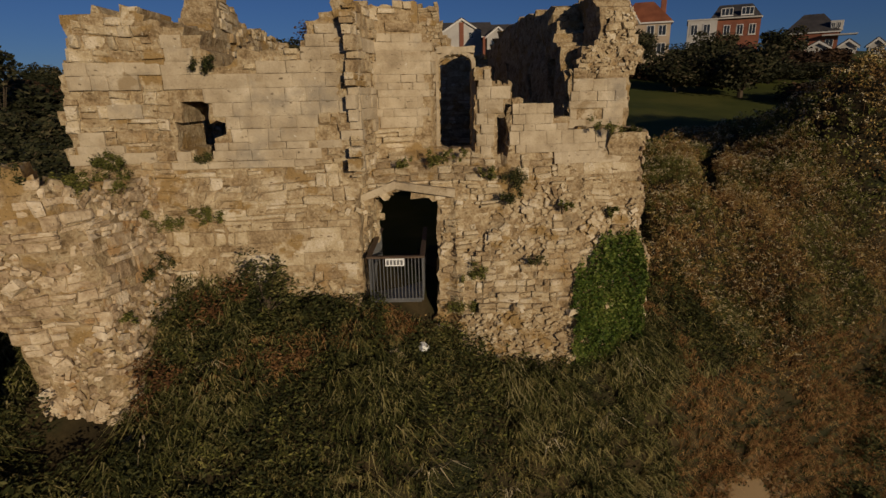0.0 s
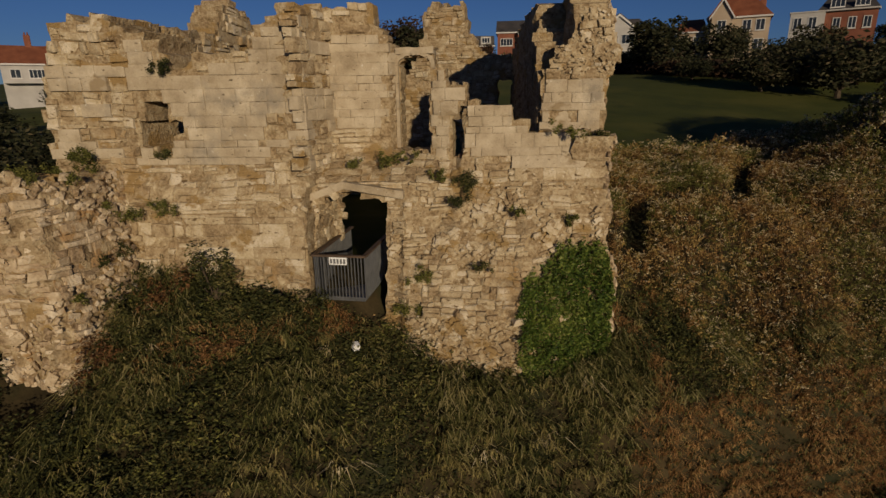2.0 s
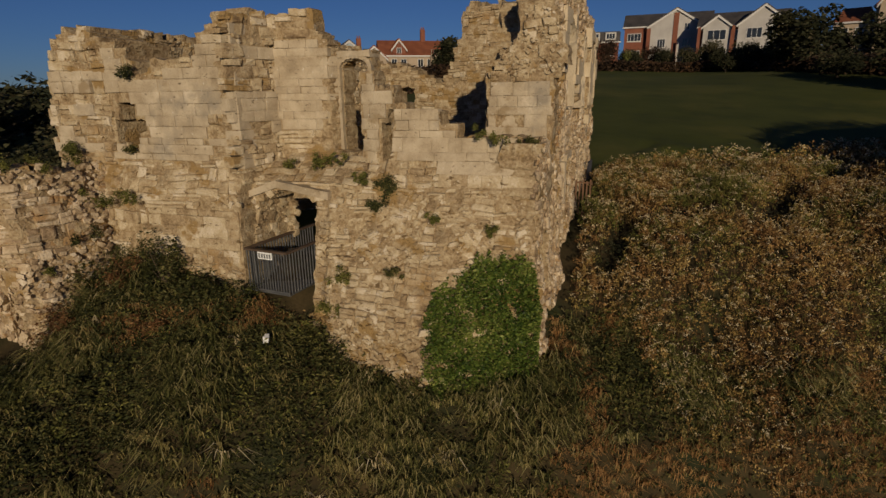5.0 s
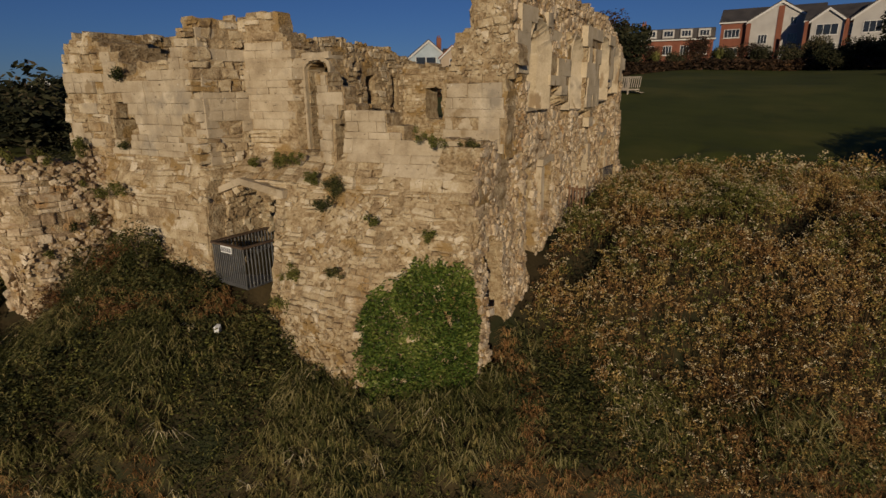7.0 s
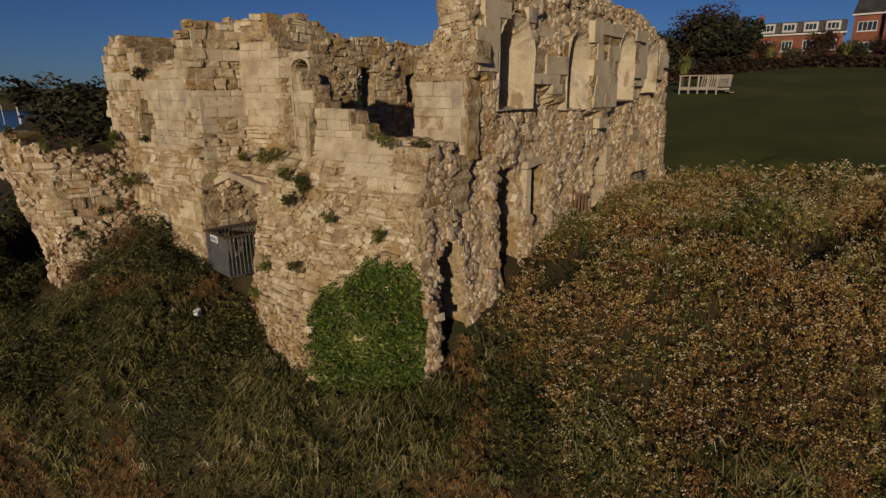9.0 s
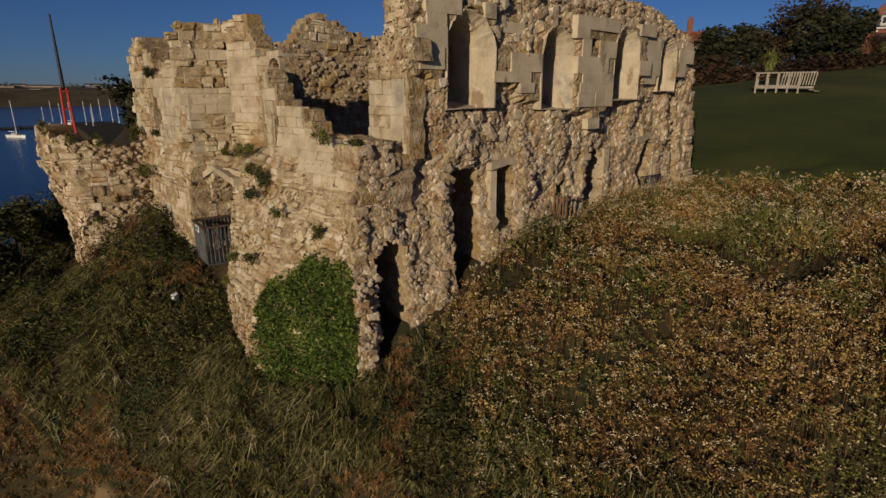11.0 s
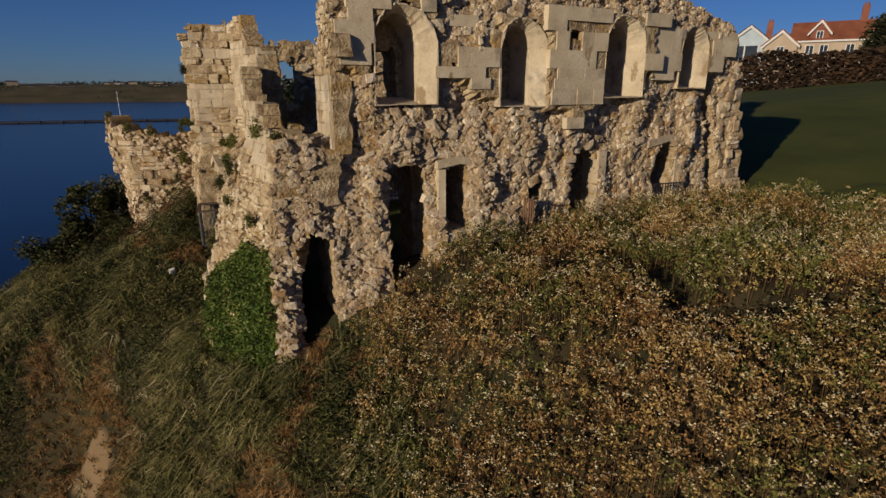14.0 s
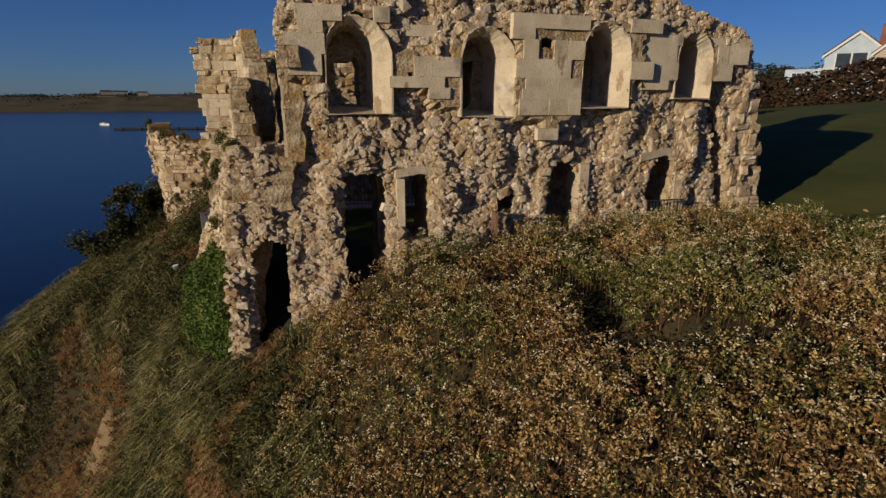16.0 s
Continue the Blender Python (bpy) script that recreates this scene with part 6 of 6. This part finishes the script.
for k, (x, y) in enumerate(((-9.5, 66), (-11.5, 104), (-2.0, 104))):
    r = np.random.default_rng(60 + k)
    palm = empty("cabbage_palm", (x, y, ground_z(x, y)), "spiky yellow-green cabbage palm", "palm", "palms behind the lawn")
    t = Soup()
    t.tube((0, 0, -0.2), (0, 0, 1.4), 0.16, 0.12, 8)
    part("trunk", t.mesh("trunk", BARK), palm)
    g = Leaves()
    n = 260
    g.blades(np.stack([r.normal(0, 0.15, n), r.normal(0, 0.15, n), 1.2 + r.uniform(0, 0.7, n)], 1), 1.6, 0.14, r, 1.3)
    part("crown", join("crown", [(g, PALM)]), palm)

hedge_leaves = Leaves()
rh = np.random.default_rng(12)
for x0, y0, x1, y1, hgt in ((-9, 101, 14, 100, 1.5), (14, 100, 22, 86, 1.4), (-56, 66, -20, 78, 3.6), (-20, 78, -9, 101, 1.8), (36, 56, 70, 64, 2.2), (22, 84, 34, 70, 2.0), (34, 70, 60, 84, 2.6)):
    n = int(math.dist((x0, y0), (x1, y1)) * 95 * hgt)
    t = rh.uniform(0, 1, n)
    x, y = x0 + (x1 - x0) * t + rh.normal(0, 0.6, n), y0 + (y1 - y0) * t + rh.normal(0, 0.6, n)
    zz = np.array([ground_z(a, b) + c * hgt * (1 + 0.3 * nz(a, b, 2, 0.3)) for a, b, c in zip(x, y, rh.uniform(0, 1, n))])
    hedge_leaves.leaves(np.stack([x, y, zz], 1), 0.42, rh, 0.4)
tagged(new("hedge", join("hedge", [(hedge_leaves, REDTREE)])), "dark clipped hedge along the lawn", "hedge", kind="stuff")

# ---- sea, far shore and boats ----
hv, hf = [], []
cols = 120
for k in range(cols + 1):
    a = radians(150 + 72 * k / cols)
    d = Vector((math.cos(a), math.sin(a)))
    east = line([(0, 1.0), (0.45, 1.0), (0.62, 0.9), (0.8, 0.45), (0.9, 0.12), (1, 0.0)], k / cols)
    top = (13.5 + 3.0 * nz(k * 0.11, 1.0, 0, 1.0) + 1.2 * nz(k * 0.5, 5.0, 0, 1.0)) * east + 2 * (1 - east)
    for rr, z in ((760, -10.5), (790, -8.0 + 3 * east), (860, -10 + (top + 10) * 0.75), (960, top), (1200, top + 1), (1500, -10.5)):
        hv.append((d.x * rr, d.y * rr, z))
for k in range(cols):
    for j in range(5):
        hf.append((k * 6 + j, k * 6 + j + 1, (k + 1) * 6 + j + 1, (k + 1) * 6 + j))
r = np.random.default_rng(77)
woods = Leaves()
for _ in range(420):
    k = r.uniform(0, 0.82)
    a = radians(150 + 72 * k)
    high = r.random() < 0.6
    rr = r.uniform(930, 1000) if high else r.uniform(800, 900)
    east = float(line([(0, 1.0), (0.45, 1.0), (0.62, 0.9), (0.8, 0.45), (0.9, 0.12), (1, 0.0)], k))
    top = (13.5 + 3.0 * nz(k * cols * 0.11, 1.0, 0, 1.0)) * east + 2 * (1 - east)
    z = top if high else -10 + (top + 10) * 0.75 * (rr - 790) / 75 if rr < 865 else -10 + (top + 10) * 0.8
    if nz(k * 14, 2.0, 0, 1.0) < -0.12:
        continue
    size = r.uniform(2.0, 5.0)
    n = 26
    woods.leaves(np.array([math.cos(a) * rr, math.sin(a) * rr, z + size * 0.15]) + r.normal(0, 1, (n, 3)) * (size * 2.2, size * 2.2, size * 0.35), 2.0, r, 0.3)
tagged(new("far_wood", join("far_wood", [(woods, TREE)])), "dark scattered trees on the far shore", "woods", kind="stuff")
tagged(new("backdrop", mesh_of("backdrop", hv, hf, FARHILL, True)), "low hills on the far shore", "hills", kind="structure")

rb = random.Random(14)
for k in range(34):
    a = radians(rb.uniform(172, 199))
    d = rb.uniform(880, 960)
    w, hh = rb.uniform(8, 30), rb.uniform(3, 6)
    b = empty("far_building", (math.cos(a) * d, math.sin(a) * d, 0), "distant low building on the far hill", "building", "buildings on the far shore", "", math.degrees(a) + 90)
    z = 11.5 if d > 920 else 6.5
    part("wall", box_mesh("wall", (-w / 2, -5, z - 6), (w / 2, 5, z + hh * 0.7), WHITE if k % 3 == 0 else CREAM), b)
    r = Soup()
    r.add([(-w / 2 - 0.5, -5.5, z + hh * 0.7), (w / 2 + 0.5, -5.5, z + hh * 0.7), (w / 2 + 0.5, 5.5, z + hh * 0.7), (-w / 2 - 0.5, 5.5, z + hh * 0.7), (-w / 2, 0, z + hh), (w / 2, 0, z + hh)],
          [(0, 1, 5, 4), (2, 3, 4, 5), (1, 2, 5), (3, 0, 4), (3, 2, 1, 0)])
    part("roof", r.mesh("roof", SLATE), b)


def boat(x, y, length, mast, turn, label):
    b = empty("yacht", (x, y, -10), label, "boat", "moored boats", "", turn)
    s = Soup()
    n = 9
    for k in range(n):
        t = k / (n - 1)
        w = length * 0.16 * (1 - abs(2 * t - 0.8) ** 2.4 * 0.9 if t > 0.4 else 0.75 + 0.6 * t)
        w = max(w, 0.04)
        s.v.append(np.array([(length * (t - 0.5), -w * 0.6, -0.25), (length * (t - 0.5), -w, 0.9), (length * (t - 0.5), w, 0.9), (length * (t - 0.5), w * 0.6, -0.25)]))
        s.n += 4
    for k in range(n - 1):
        for j in range(4):
            s.f.append((k * 4 + j, (k + 1) * 4 + j, (k + 1) * 4 + (j + 1) % 4, k * 4 + (j + 1) % 4))
    s.f += [(0, 1, 2, 3), ((n - 1) * 4 + 3, (n - 1) * 4 + 2, (n - 1) * 4 + 1, (n - 1) * 4)]
    part("hull", s.mesh("hull", SIGN), b)
    part("cabin", box_mesh("cabin", (-length * 0.2, -length * 0.09, 0.9), (length * 0.15, length * 0.09, 1.5), WHITE, 0.1), b)
    if mast:
        m = Soup()
        m.tube((0.3, 0, 0.9), (0.3, 0, mast), 0.14, 0.09, 6)
        part("mast", m.mesh("mast", SIGN), b)
        m = Soup()
        m.tube((0.3, 0, 2.0), (-length * 0.42, 0, 2.1), 0.1, 0.08, 6)
        part("boom", m.mesh("boom", SIGN), b)


def at_sea(t_bearing, d):
    return d * math.cos(radians(t_bearing)), d * math.sin(radians(t_bearing))


boat(-284, -34, 9, 15, 20, "white yacht moored on the bay")
boat(-360, -118, 11, 0, 40, "white motor boat moored on the bay")
boat(-240, 2, 9, 13, 35, "white yacht moored by the pier")
for k in range(16):
    boat(-300 + rb.uniform(-25, 60), 12 + k * 2.6 + rb.uniform(-1, 1), 8 + rb.uniform(0, 2), 9 + rb.uniform(0, 4), rb.uniform(0, 180), "white yacht in the crowded marina")
pier = empty("pontoon", (-300, -30, -10), "long dark floating pontoon", "pontoon")
part("walkway", box_mesh("walkway", (-3, -62, 0.1), (3, 62, 0.9), DARKMETAL, 0.1), pier)
for k in range(14):
    m = Soup()
    m.tube((3.2, -58 + k * 9, -1.0), (3.2, -58 + k * 9, 2.2), 0.25, 0.25, 8)
    part("pile", m.mesh("pile", DARKMETAL), pier)
quay = empty("quay", (-190, 24, -10), "dark stone quay with clutter", "quay")
part("wall", box_mesh("wall", (-90, -3, -1), (60, 14, 3.0), EARTH, 0.3), quay)
tower = empty("signal_mast", (-143.3, 15.2, -10), "tall dark mast on a red steel base", "mast")
m = Soup()
m.tube((0, 0, 16.5), (0.4, 0, 33), 0.42, 0.2, 8)
part("pole", m.mesh("pole", DARKMETAL), tower)
for k in range(4):
    a, c = (k % 2 - 0.5) * 2, (k // 2 - 0.5) * 2
    m = Soup()
    m.tube((a * 1.1, c * 1.1, -1), (a * 0.6, c * 0.6, 17), 0.3, 0.26, 6)
    part("leg", m.mesh("leg", REDPAINT), tower, "red steel leg")
for z in (4, 8, 12, 16):
    part("brace", box_mesh("brace", (-0.95, -0.95, z), (0.95, 0.95, z + 0.35), REDPAINT, 0.03), tower, "red steel brace")

# dark trees on the low ground west of the ruin
for k, (x, y) in enumerate([(-40, 18), (-46, 22), (-52, 19), (-44, 28), (-55, 27), (-60, 22), (-50, 35), (-62, 33), (-38, 25), (-34, 20)]):
    foliage_thing("tree", "dark broad-leaved tree on the low ground west of the ruin", "tree", on_ground(x, y, -0.2), 3.6 + k % 3 * 0.7, 4.6 + (k * 7 % 5) * 0.5, 1500, 0.4, TREE, 300 + k, "trees west of the ruin", 16)
